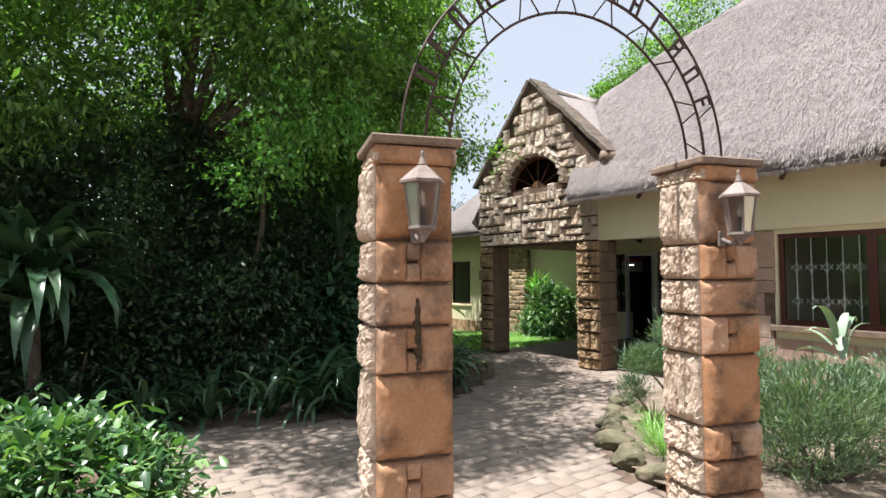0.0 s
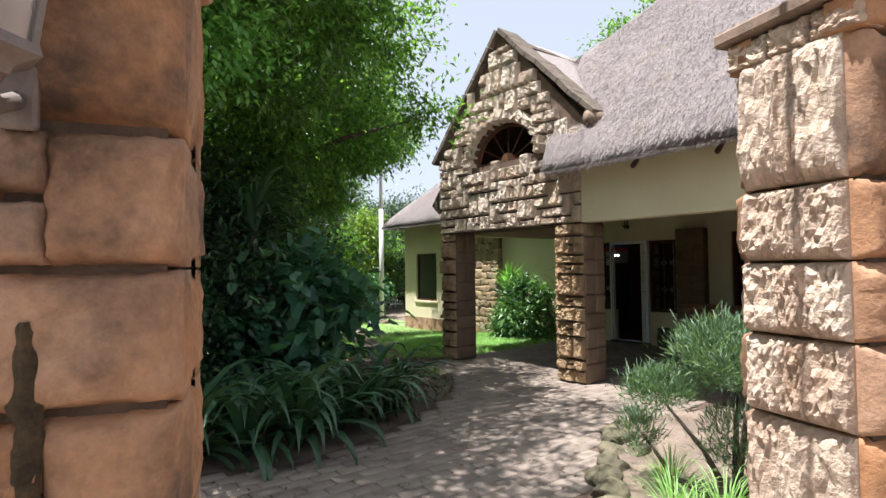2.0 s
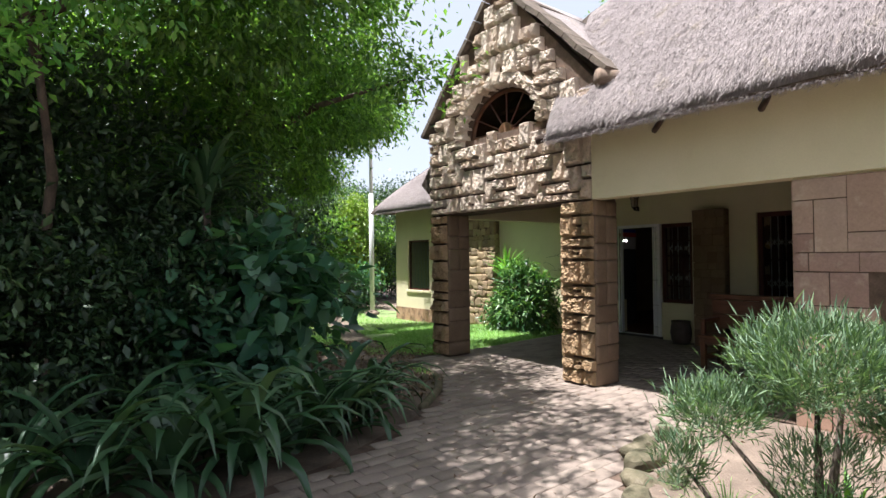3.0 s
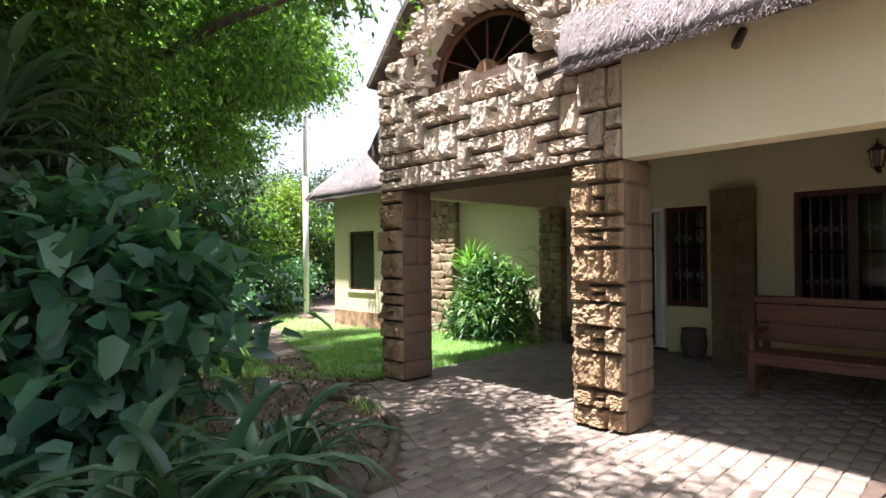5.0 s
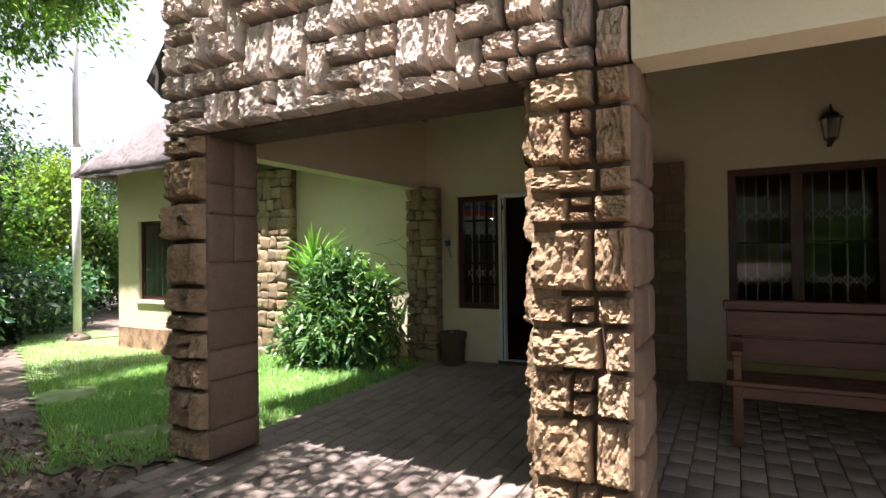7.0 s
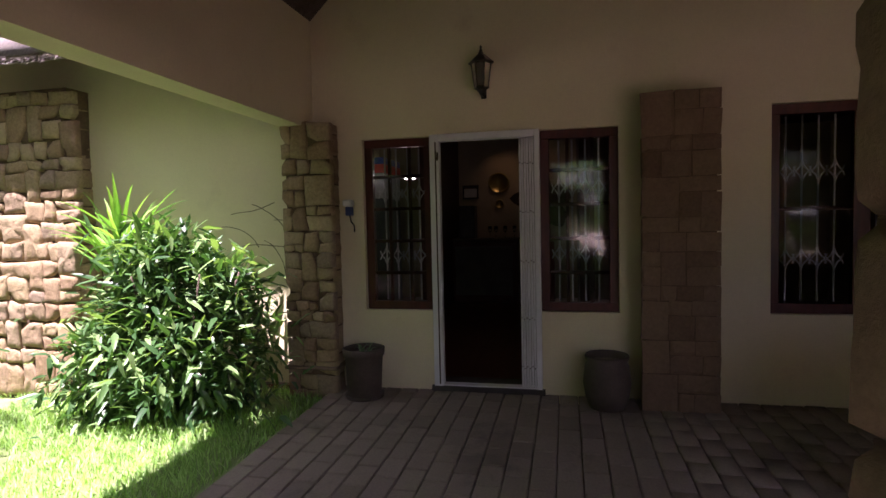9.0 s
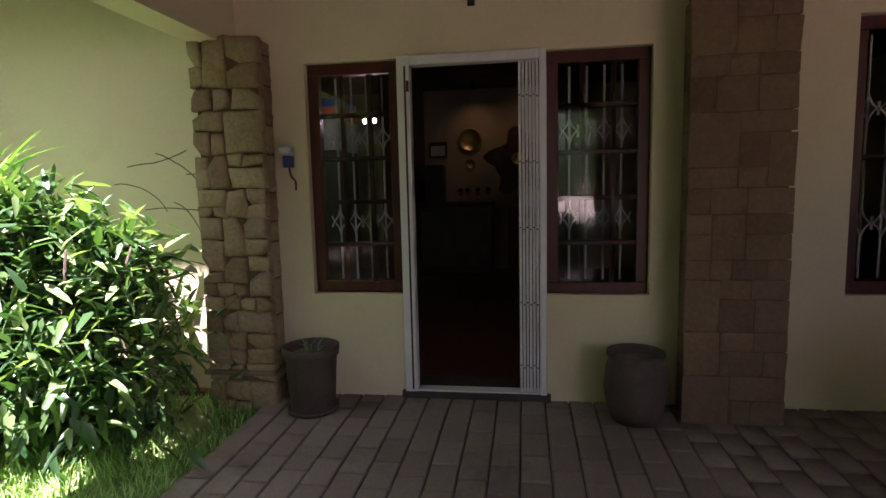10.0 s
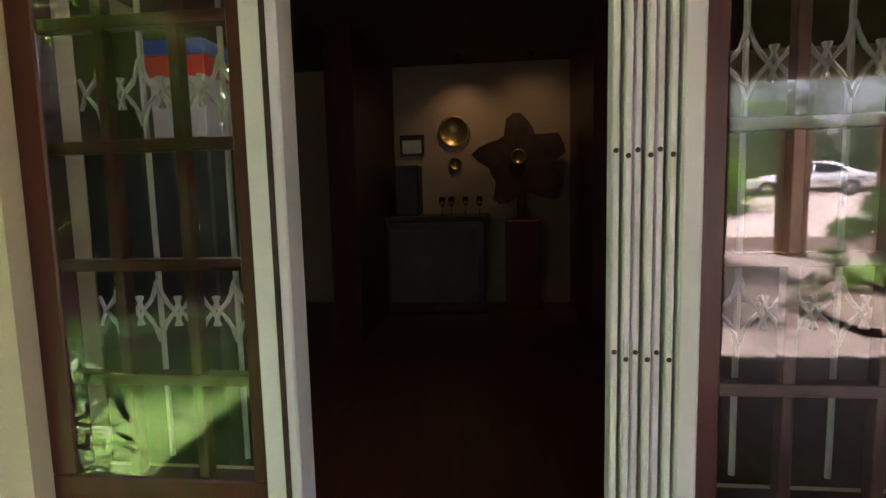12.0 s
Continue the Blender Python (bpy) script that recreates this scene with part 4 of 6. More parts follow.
for k in range(6):
    y = D0 + 0.045 + k * 0.019
    part("folded_bar", box(-0.02 + 0.012 * (k % 2), 0.045, y, y + 0.014, SILL + 0.015, DT - 0.06, 0.003), WHITE_STEEL, gate)
    for z in (0.25, 0.62, 1.05, 1.42, 1.78):
        bm = lathe([(0.0001, 0), (0.005, 0.001), (0.004, 0.004), (0.0001, 0.005)], 8)
        bmesh.ops.rotate(bm, verts=bm.verts, matrix=Matrix.Rotation(-math.pi / 2, 3, "Y"))
        bmesh.ops.translate(bm, verts=bm.verts, vec=(-0.02 + 0.012 * (k % 2), y + 0.007, z + 0.01 * (k % 2)))
        part("rivet", bm, IRON, gate)
part("track", box(-0.03, 0.05, D0 + 0.04, D1 - 0.075, SILL + 0.007, SILL + 0.015), WHITE_STEEL, gate)
tagged(part("threshold", box(X0 - 0.03, X0 + 0.24, D0 - 0.02, D1 + 0.02, -0.02, SILL + 0.004, 0.003), DARK_TILE), "low dark stone door step", "door step", "", "structure")

# ---- porch ceiling and rafters ----
# added wall, unseen itself; it blocks light and view behind the fanlight
bm = bmesh.new()
vs = [bm.verts.new((9.0, y, z)) for y, z in ((5.75, 3.5), (9.3, 3.25), (7.40, 5.16))]
vs += [bm.verts.new((9.08, v.co.y, v.co.z)) for v in vs]
for f in ((0, 1, 2), (5, 4, 3), (0, 3, 4, 1), (1, 4, 5, 2), (2, 5, 3, 0)):
    bm.faces.new([vs[i] for i in f])
tagged(part("wall_loft", bm, MORTAR), "added dark wall that keeps the fanlight dark from behind", "wall", "", "structure")
bm = box(7.83, X0 - 0.003, 2.8, 8.25, 3.6, 3.66)
slope = [bm.verts.new(p) for x in (7.83, X0 - 0.003) for p in ((x, 8.25, 3.6), (x, 8.9, 2.98), (x, 8.9, 3.06), (x, 8.25, 3.66))]
for f in ((0, 1, 2, 3), (7, 6, 5, 4), (0, 4, 5, 1), (1, 5, 6, 2), (2, 6, 7, 3)):
    bm.faces.new([slope[i] for i in f])
bmesh.ops.recalc_face_normals(bm, faces=bm.faces)
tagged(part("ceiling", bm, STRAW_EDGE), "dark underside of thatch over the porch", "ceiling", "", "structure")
for y in (3.6, 4.6, 5.6, 6.6, 7.6):
    tagged(part("rafter", tube(bmesh.new(), [(7.83, y, 3.28), (X0 - 0.004, y, 3.48)], 0.06, 10), RAFTER, None, "", True), "dark round gum-pole rafter under the porch thatch", "rafter", "rafters", "structure")
for y in (5.0, 4.0, 3.0, 2.0):
    tagged(part("rafter_end", tube(bmesh.new(), [(7.22, y, 2.74), (7.36, y, 2.87)], 0.03, 10), RAFTER, None, "", True), "dark round rafter end under the eave", "rafter", "rafters", "structure")
tagged(part("rafter_end", tube(bmesh.new(), [(7.2, 6.55, 2.9), (7.5, 6.0, 3.1)], 0.05, 8), RAFTER, None, "", True), "dark round rafter end under the eave", "rafter", "rafters", "structure")
# gutter bowl at the gable foot
tagged(part("gable_gutter", tube(bmesh.new(), [(GX + 0.0, 5.74, 3.5), (GX + 0.25, 5.62, 3.5), (GX + 0.5, 5.5, 3.62)], [0.10, 0.09, 0.06], 10), CAPSTONE, None, "", True), "dark lead gutter between gable and thatch", "gutter", "", "structure")
# eave fringe of straw stalks, main roof
def fringe(name, a, b, n, label, seed, depth=0.03):
    rng = np.random.default_rng(seed)
    a, b = np.array(a), np.array(b)
    t = rng.uniform(0, 1, n)[:, None]
    root = a + (b - a) * t + rng.normal(size=(n, 3)) * (0.012, 0.02, 0.012)
    root[:, 2] -= rng.uniform(0, depth, n)
    L = rng.uniform(0.02, 0.055, n)[:, None]
    way = np.array((-0.75, 0, -0.55)) + rng.normal(size=(n, 3)) * 0.22
    sd = np.cross(way, rng.normal(size=(n, 3)))
    sd /= np.linalg.norm(sd, axis=1)[:, None]
    w = 0.003
    v = np.stack([root + sd * w, root - sd * w, root + way * L], 1).reshape(-1, 3)
    f = np.arange(3 * n).reshape(-1, 3)
    return tagged(new(name, raw_mesh(name, v, f, THATCH)), label, "thatch", "", "stuff")


fringe("thatch_fringe", (EX + 0.09, -4.0, EZ - 0.08), (EX + 0.09, 6.12, EZ - 0.08), 14000, "ragged straw ends along the thatch eave", 3)
fringe("wing_thatch_fringe", (10.49, 9.0, 2.78), (10.49, 15.86, 2.78), 4000, "ragged straw ends along the wing eave", 4)


def stalks(name, x0, x1, y0, y1, zf, n, seed, label):
    """Loose straw lying down a slope that rises towards +x."""
    rng = np.random.default_rng(seed)
    x, y = rng.uniform(x0, x1, n), rng.uniform(y0, y1, n)
    keep = zf(x, y) > 0
    x, y = x[keep], y[keep]
    n = len(x)
    root = np.stack([x, y, zf(x, y) + rng.uniform(-0.01, 0.035, n)], 1)
    way = np.array((-0.7, 0, -0.7)) + rng.normal(size=(n, 3)) * (0.12, 0.22, 0.1)
    L = rng.uniform(0.05, 0.17, n)[:, None]
    sd = np.cross(way, np.array((-0.7, 0, 0.7)) + rng.normal(size=(n, 3)) * 0.3)
    sd /= np.linalg.norm(sd, axis=1)[:, None]
    w = rng.uniform(0.002, 0.0045, n)[:, None]
    tip = root + way * L + np.array((-0.7, 0, 0.7)) * rng.uniform(0.0, 0.02, n)[:, None]
    v = np.stack([root + sd * w, root - sd * w, tip], 1).reshape(-1, 3)
    return tagged(new(name, raw_mesh(name, v, np.arange(3 * n).reshape(-1, 3), THATCH)), label, "thatch", "", "stuff")


def main_slope(x, y):
    edge = np.where(x < HIP[0], 6.05 + (x - EX) * 0.44, 7.1 - (x - HIP[0]) * 1.28)
    bulge = -0.11 * np.exp(-(x - EX) * 1.41 / 0.16) * 0.7
    lump = np.array([0.05 * noise.noise(Vector((a, b, EZ + a - EX)) * 0.9 + Vector((3, 0, 0))) + 0.02 * noise.noise(Vector((a, b, EZ + a - EX)) * 4.5) for a, b in zip(x, y)])
    return np.where(y < edge, EZ + (x - EX) + bulge + lump * 1.41, -1.0)


stalks("thatch_straw", EX + 0.02, 10.6, -1.5, 7.0, main_slope, 60000, 5, "loose weathered straw on the main thatch")
stalks("wing_thatch_straw", 10.43, 12.2, 12.0, 15.8, lambda x, y: np.where(y < 15.86 - (x - 10.40) * 1.02, 2.85 + (x - 10.40), -1.0), 9000, 6, "loose weathered straw on the wing thatch")

# ---- gate: two stone pillars, lanterns, iron arch ----
GATE = pose(1.404, 2.082, 0, 0, 0, -18.8)          # at the first lantern; x along the gate, y through it
HALF, PY, SPAN = 0.191, 0.325, 1.86


def gate_pillar(m, seed):
    rng = np.random.default_rng(seed)
    ob = thing("gate_pillar", m, "tall orange sandstone gate pillar of rough-sided blocks", "pillar", "gate pillars")
    part("core", box(-HALF + 0.025, HALF - 0.025, PY - HALF + 0.025, PY + HALF - 0.025, 0, 2.16), MORTAR, ob)
    heights = [0.17, 0.19, 0.19, 0.19, 0.40, 0.225, 0.205, 0.205, 0.375]
    kinds = [1, 3, 1, 3, 1, 3, 1, 3, 1]
    z = 0.0
    for h, k in zip(heights, kinds):
        z0, z1 = max(z, 0.0), z + h
        hh, zc = z1 - z0, (z0 + z1) / 2
        for yy, rot in ((PY - HALF, 0), (PY + HALF, 180)):      # dressed lantern side and its opposite
            s = 1 if rot == 0 else -1
            W = 2 * HALF - 0.004
            cells = [(0, 0, W, hh)] if k == 1 else [(-W / 2 + 0.075, 0, 0.15, hh), (-0.018, hh * 0.25, 0.08, hh * 0.48), (-0.018, -hh * 0.25, 0.08, hh * 0.48), (W / 2 - 0.092, 0, 0.184, hh)]
            for u, dz, w, ch in cells:
                stone(ob, SOFT_ROCKS, pose(u * s, yy + 0.036 * s, zc + dz, 0, 0, rot), w - 0.003, ch - 0.005, 0.115, rng)
        for xx, rot, s in ((-HALF, -90, 1), (HALF, 90, -1)):      # split sides: sun put into the pale stone on -x, orange on +x
            D = 2 * HALF - 0.085
            cells = [(-D / 2 + 0.10, 0.20), (D / 2 - 0.0625, 0.125)] if rng.random() < 0.5 else [(-D / 2 + 0.06, 0.12), (-0.005, 0.08), (D / 2 - 0.0625, 0.125)]
            for u, w in cells:
                stone(ob, PALE_ROCKS if s == 1 else SOFT_ROCKS, pose(xx - 0.004 if s == 1 else xx - 0.034, PY + u, zc, 0, 0, rot), w - 0.004, hh - 0.01, 0.075, rng)
        z += h
    # frieze and cap
    for yy, rot, s in ((PY - HALF, 0, 1), (PY + HALF, 180, -1)):
        stone(ob, SOFT_ROCKS, pose(0, yy + 0.012 * s, 2.185, 0, 0, rot), 2 * HALF + 0.02, 0.09, 0.07, rng, "frieze_stone")
    for xx, rot, s in ((-HALF, -90, 1), (HALF, 90, -1)):
        for u, w in ((-0.13, 0.14), (0.0, 0.12), (0.13, 0.14)):
            stone(ob, PALE_ROCKS, pose(xx + 0.012 * s, PY + u, 2.185, 0, 0, rot), w - 0.006, 0.085, 0.06, rng, "frieze_stone")
    part("cap_slab", box(-HALF - 0.035, HALF + 0.035, PY - HALF - 0.035, PY + HALF + 0.035, 2.232, 2.275, 0.008), CAPSTONE, ob, "weathered flat cap slab")
    return ob


first_pillar = gate_pillar(GATE @ pose(-0.012, 0, 0), 7)
MOSS = surface("dark_moss", [(0.3, (0.03, 0.022, 0.010)), (0.7, (0.10, 0.065, 0.03))], 30, 0.95, 120, 6, 0.5)
bm = bmesh.new()
strip = []
for j in range(25):
    z, half = 1.16 + 0.34 * j / 24, 0.019 * (0.5 + 0.5 * min(1, j / 5, (24 - j) / 3)) + 0.009 * noise.noise((j * 0.9, 3, 1))
    mid = 0.0 + 0.006 * noise.noise((j * 0.4, 8, 2))
    strip.append([bm.verts.new((mid + half * q, PY - HALF - 0.012 - 0.018 * (1 - q * q) - 0.005 * noise.noise((j * 1.1, q * 2, 5)), z)) for q in (-1, -0.5, 0, 0.5, 1)])
for r0, r1 in zip(strip, strip[1:]):
    for k in range(4):
        bm.faces.new((r0[k], r0[k + 1], r1[k + 1], r1[k]))
part("moss_streak", bm, MOSS, first_pillar, "dark mossy streak", True)
gate_pillar(GATE @ pose(SPAN, 0, 0), 8)


def hex_lathe(profile, seg=6, turn=0.0):
    bm = lathe(profile, seg)
    bmesh.ops.rotate(bm, verts=bm.verts, matrix=Matrix.Rotation(turn, 3, "Z"))
    return bm


BULB = plain("white_bulb_tube", (0.85, 0.84, 0.80), 0.3)


def lantern(m, metal, label, scale=1.0, group=""):
    """A six-sided wall lantern; the origin is at the cap's underside, its wall lies towards +y."""
    ob = thing("wall_lantern", m @ Matrix.Scale(scale, 4), label, "lantern", group)
    part("roof", hex_lathe([(0.0001, 0.075), (0.022, 0.072), (0.05, 0.05), (0.085, 0.018), (0.092, 0.012), (0.092, 0.002), (0.075, 0.0), (0.0001, 0.0)]), metal, ob)
    frame_metal = DULL_METAL if metal is CREAM_METAL else metal
    part("finial", lathe([(0.0001, 0.135), (0.006, 0.13), (0.009, 0.12), (0.005, 0.11), (0.012, 0.1), (0.012, 0.09), (0.018, 0.082), (0.02, 0.07)], 12), metal, ob, "", True)
    for k in range(6):
        a = math.pi / 3 * k
        bm = tube(bmesh.new(), [(0.072 * math.cos(a), 0.072 * math.sin(a), 0.0), (0.05 * math.cos(a), 0.05 * math.sin(a), -0.165)], 0.005, 5)
        part("cage_bar", bm, frame_metal, ob)
        b = a + math.pi / 3
        bm = bmesh.new()
        bm.faces.new([bm.verts.new(p) for p in ((0.07 * math.cos(a), 0.07 * math.sin(a), -0.001), (0.07 * math.cos(b), 0.07 * math.sin(b), -0.001), (0.049 * math.cos(b), 0.049 * math.sin(b), -0.165), (0.049 * math.cos(a), 0.049 * math.sin(a), -0.165))])
        p = part("pane", bm, LANTERN_GLASS, ob)
        p.visible_shadow = False
    part("base", hex_lathe([(0.0001, -0.163), (0.055, -0.163), (0.058, -0.175), (0.035, -0.185), (0.03, -0.195), (0.0001, -0.196)]), frame_metal, ob)
    part("drop", lathe([(0.028, -0.19), (0.02, -0.205), (0.016, -0.212), (0.007, -0.225), (0.0001, -0.228)], 12), frame_metal, ob, "", True)
    part("lamp_holder", lathe([(0.0001, -0.09), (0.018, -0.09), (0.02, -0.16), (0.0001, -0.16)], 12), BLACK_METAL, ob, "", True)
    bm = bmesh.new()
    for s in (-1, 1):
        tube(bm, [(s * 0.009, 0, -0.09), (s * 0.009, 0, -0.03), (0, 0, -0.018)], 0.006, 8)
    part("bulb", bm, BULB, ob, "", True)
    part("bracket", tube(bmesh.new(), [(0, 0.0, -0.2), (0, 0.05, -0.215), (0, 0.115, -0.19)], 0.011, 8), frame_metal, ob, "", True)
    part("wall_plate", box(-0.02, 0.02, 0.105, 0.122, -0.225, -0.15, 0.004), frame_metal, ob)
    return ob


for k in (0, 1):
    lantern(GATE @ pose((SPAN - 0.07) * k - 0.022, -0.02, 2.02), CREAM_METAL, "faded cream six-sided lantern on a stone gate pillar", 1.16, "gate lanterns")
lantern(pose(X0 - 0.125, 7.515, 2.50, 0, 0, -90), BLACK_METAL, "black six-sided lantern on the wall above the door", 1.0, "porch lanterns")
lantern(pose(X0 - 0.125, 4.75, 2.47, 0, 0, -90), BLACK_METAL, "black six-sided lantern on the wall above the porch window", 1.0, "porch lanterns")

arch = thing("gate_arch", GATE @ pose(0.18, PY, 2.27) @ Matrix.Diagonal((0.91, 1, 1, 1)), "rusted iron arch with letter shapes between the gate pillars", "arch")
CU, R0, R1, R2 = 0.87, 0.83, 0.975, 1.12


def arc_pts(r, n=40, y=0.0):
    return [(CU - r * math.cos(math.pi * k / n), y, r * math.sin(math.pi * k / n)) for k in range(n + 1)]


for r, w in ((R0, 0.008), (R1, 0.009), (R2, 0.008)):
    part("arch_rod", tube(bmesh.new(), arc_pts(r), w, 6), IRON, arch)
for k in range(1, 20):
    a = math.pi * k / 20 + (0.0 if k % 2 else 0.02)
    b = a + (0.09 if k % 2 else -0.05)
    part("brace", tube(bmesh.new(), [(CU - R0 * math.cos(a), 0, R0 * math.sin(a)), (CU - R1 * math.cos(b), 0, R1 * math.sin(b))], 0.005, 5), IRON, arch)
    if k % 3 == 0:
        part("brace", tube(bmesh.new(), [(CU - R1 * math.cos(a), 0, R1 * math.sin(a)), (CU - R2 * math.cos(b), 0, R2 * math.sin(b))], 0.005, 5), IRON, arch)
for k in range(14):        # unreadable letters as upright bars with short arms
    a = math.pi * (0.12 + 0.76 * k / 13)
    bm = bmesh.new()
    add_box(bm, -0.035, -0.016, -0.006, 0.006, -0.072, 0.072)
    if k % 3 != 1:
        add_box(bm, 0.018, 0.034, -0.006, 0.006, -0.072, 0.072)
    add_box(bm, -0.016, 0.03, -0.005, 0.005, 0.05, 0.066)
    if k % 2:
        add_box(bm, -0.016, 0.018, -0.005, 0.005, -0.008, 0.008)
    add_box(bm, -0.045, -0.006, -0.005, 0.005, -0.08, -0.068)
    mid = (R1 + R2) / 2
    bmesh.ops.transform(bm, verts=bm.verts, matrix=pose(CU - mid * math.cos(a), 0, mid * math.sin(a), 0, math.degrees(a) - 90, 0))
    part("letter_shape", bm, IRON, arch)

# ---- porch things ----
def pot(x, y, lean, seed, label, cyl):
    prof = ([(0.0001, 0.0), (0.135, 0.0), (0.145, 0.02), (0.165, 0.36), (0.18, 0.37), (0.185, 0.43), (0.172, 0.435), (0.16, 0.40), (0.15, 0.36), (0.0001, 0.35)] if cyl else
            [(0.0001, 0.0), (0.14, 0.0), (0.17, 0.08), (0.19, 0.2), (0.175, 0.34), (0.16, 0.38), (0.175, 0.41), (0.17, 0.43), (0.155, 0.42), (0.14, 0.37), (0.0001, 0.34)])
    ob = thing("plant_pot", pose(x, y, porch_z(x), 0, 0, lean) @ Matrix.Scale(0.87 if cyl else 0.86, 4), label, "pot")
    part("body", lathe(prof, 32), POT_CLAY, ob, "", True)
    rng = np.random.default_rng(seed)
    part("soil", lathe([(0.0001, 0.375), (0.156, 0.372), (0.15, 0.36), (0.0001, 0.36)], 24), SOIL, ob)
    if cyl:
        part("saucer", lathe([(0.0001, 0.001), (0.165, 0.001), (0.17, 0.03), (0.16, 0.03), (0.15, 0.012), (0.0001, 0.012)], 28), POT_CLAY, ob, "", True)
        n = 14
        roots = np.concatenate([rng.normal(size=(n, 2)) * 0.03, np.full((n, 1), 0.37)], 1)
        h = rng.normal(size=(n, 2))
        part("seedling", blade_mesh("seedling", roots, h / np.linalg.norm(h, axis=1)[:, None], 0.13, 0.02, LEAF_GREY, rng), None, ob)
    return ob


pot(10.70, 8.44, 0, 1, "dark brown tapered pot with a small seedling by the pilaster", True)
pot(10.73, 6.66, 20, 2, "dark brown rounded clay pot beside the broad pilaster", False)

bench = thing("bench", pose(9.42, 4.62, porch_z(9.42) + 0.003), "long red-brown wooden bench with slatted back on the porch", "bench")
BL = 0.95
for z0, z1 in ((0.49, 0.672), (0.68, 0.862)):
    part("back_board", box(0.10, 0.135, -BL, BL, z0, z1, 0.006), BENCH_WOOD, bench)
part("top_rail", box(0.06, 0.155, -BL - 0.02, BL + 0.02, 0.87, 0.94, 0.008), BENCH_WOOD, bench, "dark red top rail")
for x0 in (-0.32, -0.18, -0.04):
    part("seat_board", box(x0, x0 + 0.125, -BL, BL, 0.40, 0.435, 0.006), BENCH_WOOD, bench)
part("apron", box(-0.30, -0.27, -BL + 0.08, BL - 0.08, 0.32, 0.398, 0.004), BENCH_WOOD, bench)
for y in (-BL + 0.04, BL - 0.10):
    part("front_leg", box(-0.31, -0.25, y, y + 0.06, 0, 0.398, 0.004), BENCH_WOOD, bench)
    part("back_leg", box(0.138, 0.19, y, y + 0.06, 0, 0.868, 0.004), BENCH_WOOD, bench)
    part("stretcher", box(-0.25, 0.138, y + 0.015, y + 0.045, 0.12, 0.18, 0.003), BENCH_WOOD, bench)
    part("arm_rest", box(-0.31, 0.138, y - 0.005, y + 0.065, 0.60, 0.635, 0.006), BENCH_WOOD, bench)
    part("arm_post", box(-0.30, -0.25, y + 0.005, y + 0.055, 0.437, 0.598, 0.004), BENCH_WOOD, bench)

sensor = thing("motion_detector", pose(X0 - 0.003, 8.60, 1.50), "small white motion detector with blue base on the wall", "detector")
part("housing", box(-0.10, -0.01, -0.035, 0.035, 0.0, 0.055, 0.012), plain("white_plastic", (0.75, 0.76, 0.8), 0.4), sensor)
part("base", box(-0.07, 0.0, -0.022, 0.022, -0.07, -0.001, 0.005), plain("blue_plastic", (0.06, 0.09, 0.28), 0.4), sensor)
part("cable", tube(bmesh.new(), [(-0.03, 0.0, -0.07), (-0.03, -0.01, -0.12), (-0.015, -0.03, -0.15), (-0.012, -0.028, -0.2)], 0.006, 6), BLACK_METAL, sensor, "", True)

# ---- flag pole ----
pole = thing("flag_pole", pose(11.2, 17.1, ground_z(11.2, 17.1)), "tall pale grey steel pole on the lawn", "pole")
part("shaft", tube(bmesh.new(), [(0, 0, 0.1), (0, 0, 3.8)], 0.075, 14), POLE_PAINT, pole, "", True)
part("upper_shaft", tube(bmesh.new(), [(0, 0, 3.8), (0, 0, 7.4)], 0.055, 14), POLE_PAINT, pole, "", True)
part("footing", lathe([(0.0001, 0.12), (0.12, 0.12), (0.22, 0.05), (0.24, -0.02), (0.0001, -0.02)], 10), SOIL, pole)

# ---- room behind the doorway ----
RX0, RX1, RY0, RY1, RZ = X0 + 0.24, 16.3, 3.0, 10.2, 2.75
tagged(part("floor", box(RX0 - 0.2, RX1, RY0, RY1, -0.05, 0.02), FLOOR_WOOD), "polished red-brown plank floor of the dim room", "floor", "", "structure")
tagged(part("wall_room_back", box(RX1, RX1 + 0.15, RY0 - 0.1, RY1 + 0.1, 0, RZ + 0.1), ROOM_PAINT), "tan painted back wall of the dim room", "wall", "", "structure")
for y in (RY0 - 0.15, RY1):
    tagged(part("wall_room_side", box(RX0, RX1, y, y + 0.15, 0, RZ + 0.1), ROOM_PAINT), "tan painted side wall of the dim room", "wall", "", "structure")
tagged(part("ceiling_room", box(RX0, RX1, RY0, RY1, RZ, RZ + 0.1), RAFTER), "dark timber ceiling of the dim room", "ceiling", "", "structure")
for y0, y1 in ((8.75, 9.0), (6.55, 6.75)):
    tagged(part("partition", box(14.6, RX1 - 0.004, y0, y1, 0.02, RZ - 0.004), DARK_WOOD), "dark timber partition in the room", "partition", "", "structure")
# unseen walls and ceilings, added so that wing and front windows look dark
tagged(part("wall_wing_back", box(16.0, 16.15, 10.5, 15.25, -0.3, 3.0), ROOM_PAINT), "unseen back wall added to darken the wing", "wall", "", "structure")
tagged(part("ceiling_wing", box(X0 + 0.35, 16.0, 10.5, 15.2, 2.85, 2.95), RAFTER), "unseen dark ceiling added over the wing", "ceiling", "", "structure")
tagged(part("wall_front_room_back", box(X0 - 0.2, X0, -14.0, 3.28, -0.1, 3.2), ROOM_PAINT), "unseen back wall added to darken the front room", "wall", "", "structure")
tagged(part("ceiling_front_room", box(7.75, X0 - 0.21, -14.0, 3.28, 2.6, 2.7), RAFTER), "unseen dark ceiling added over the front room", "ceiling", "", "structure")
tagged(part("wall_front_room_end", box(7.75, X0 - 0.21, -14.2, -14.0, -0.1, 3.2), ROOM_PAINT), "unseen end wall added to darken the front room", "wall", "", "structure")
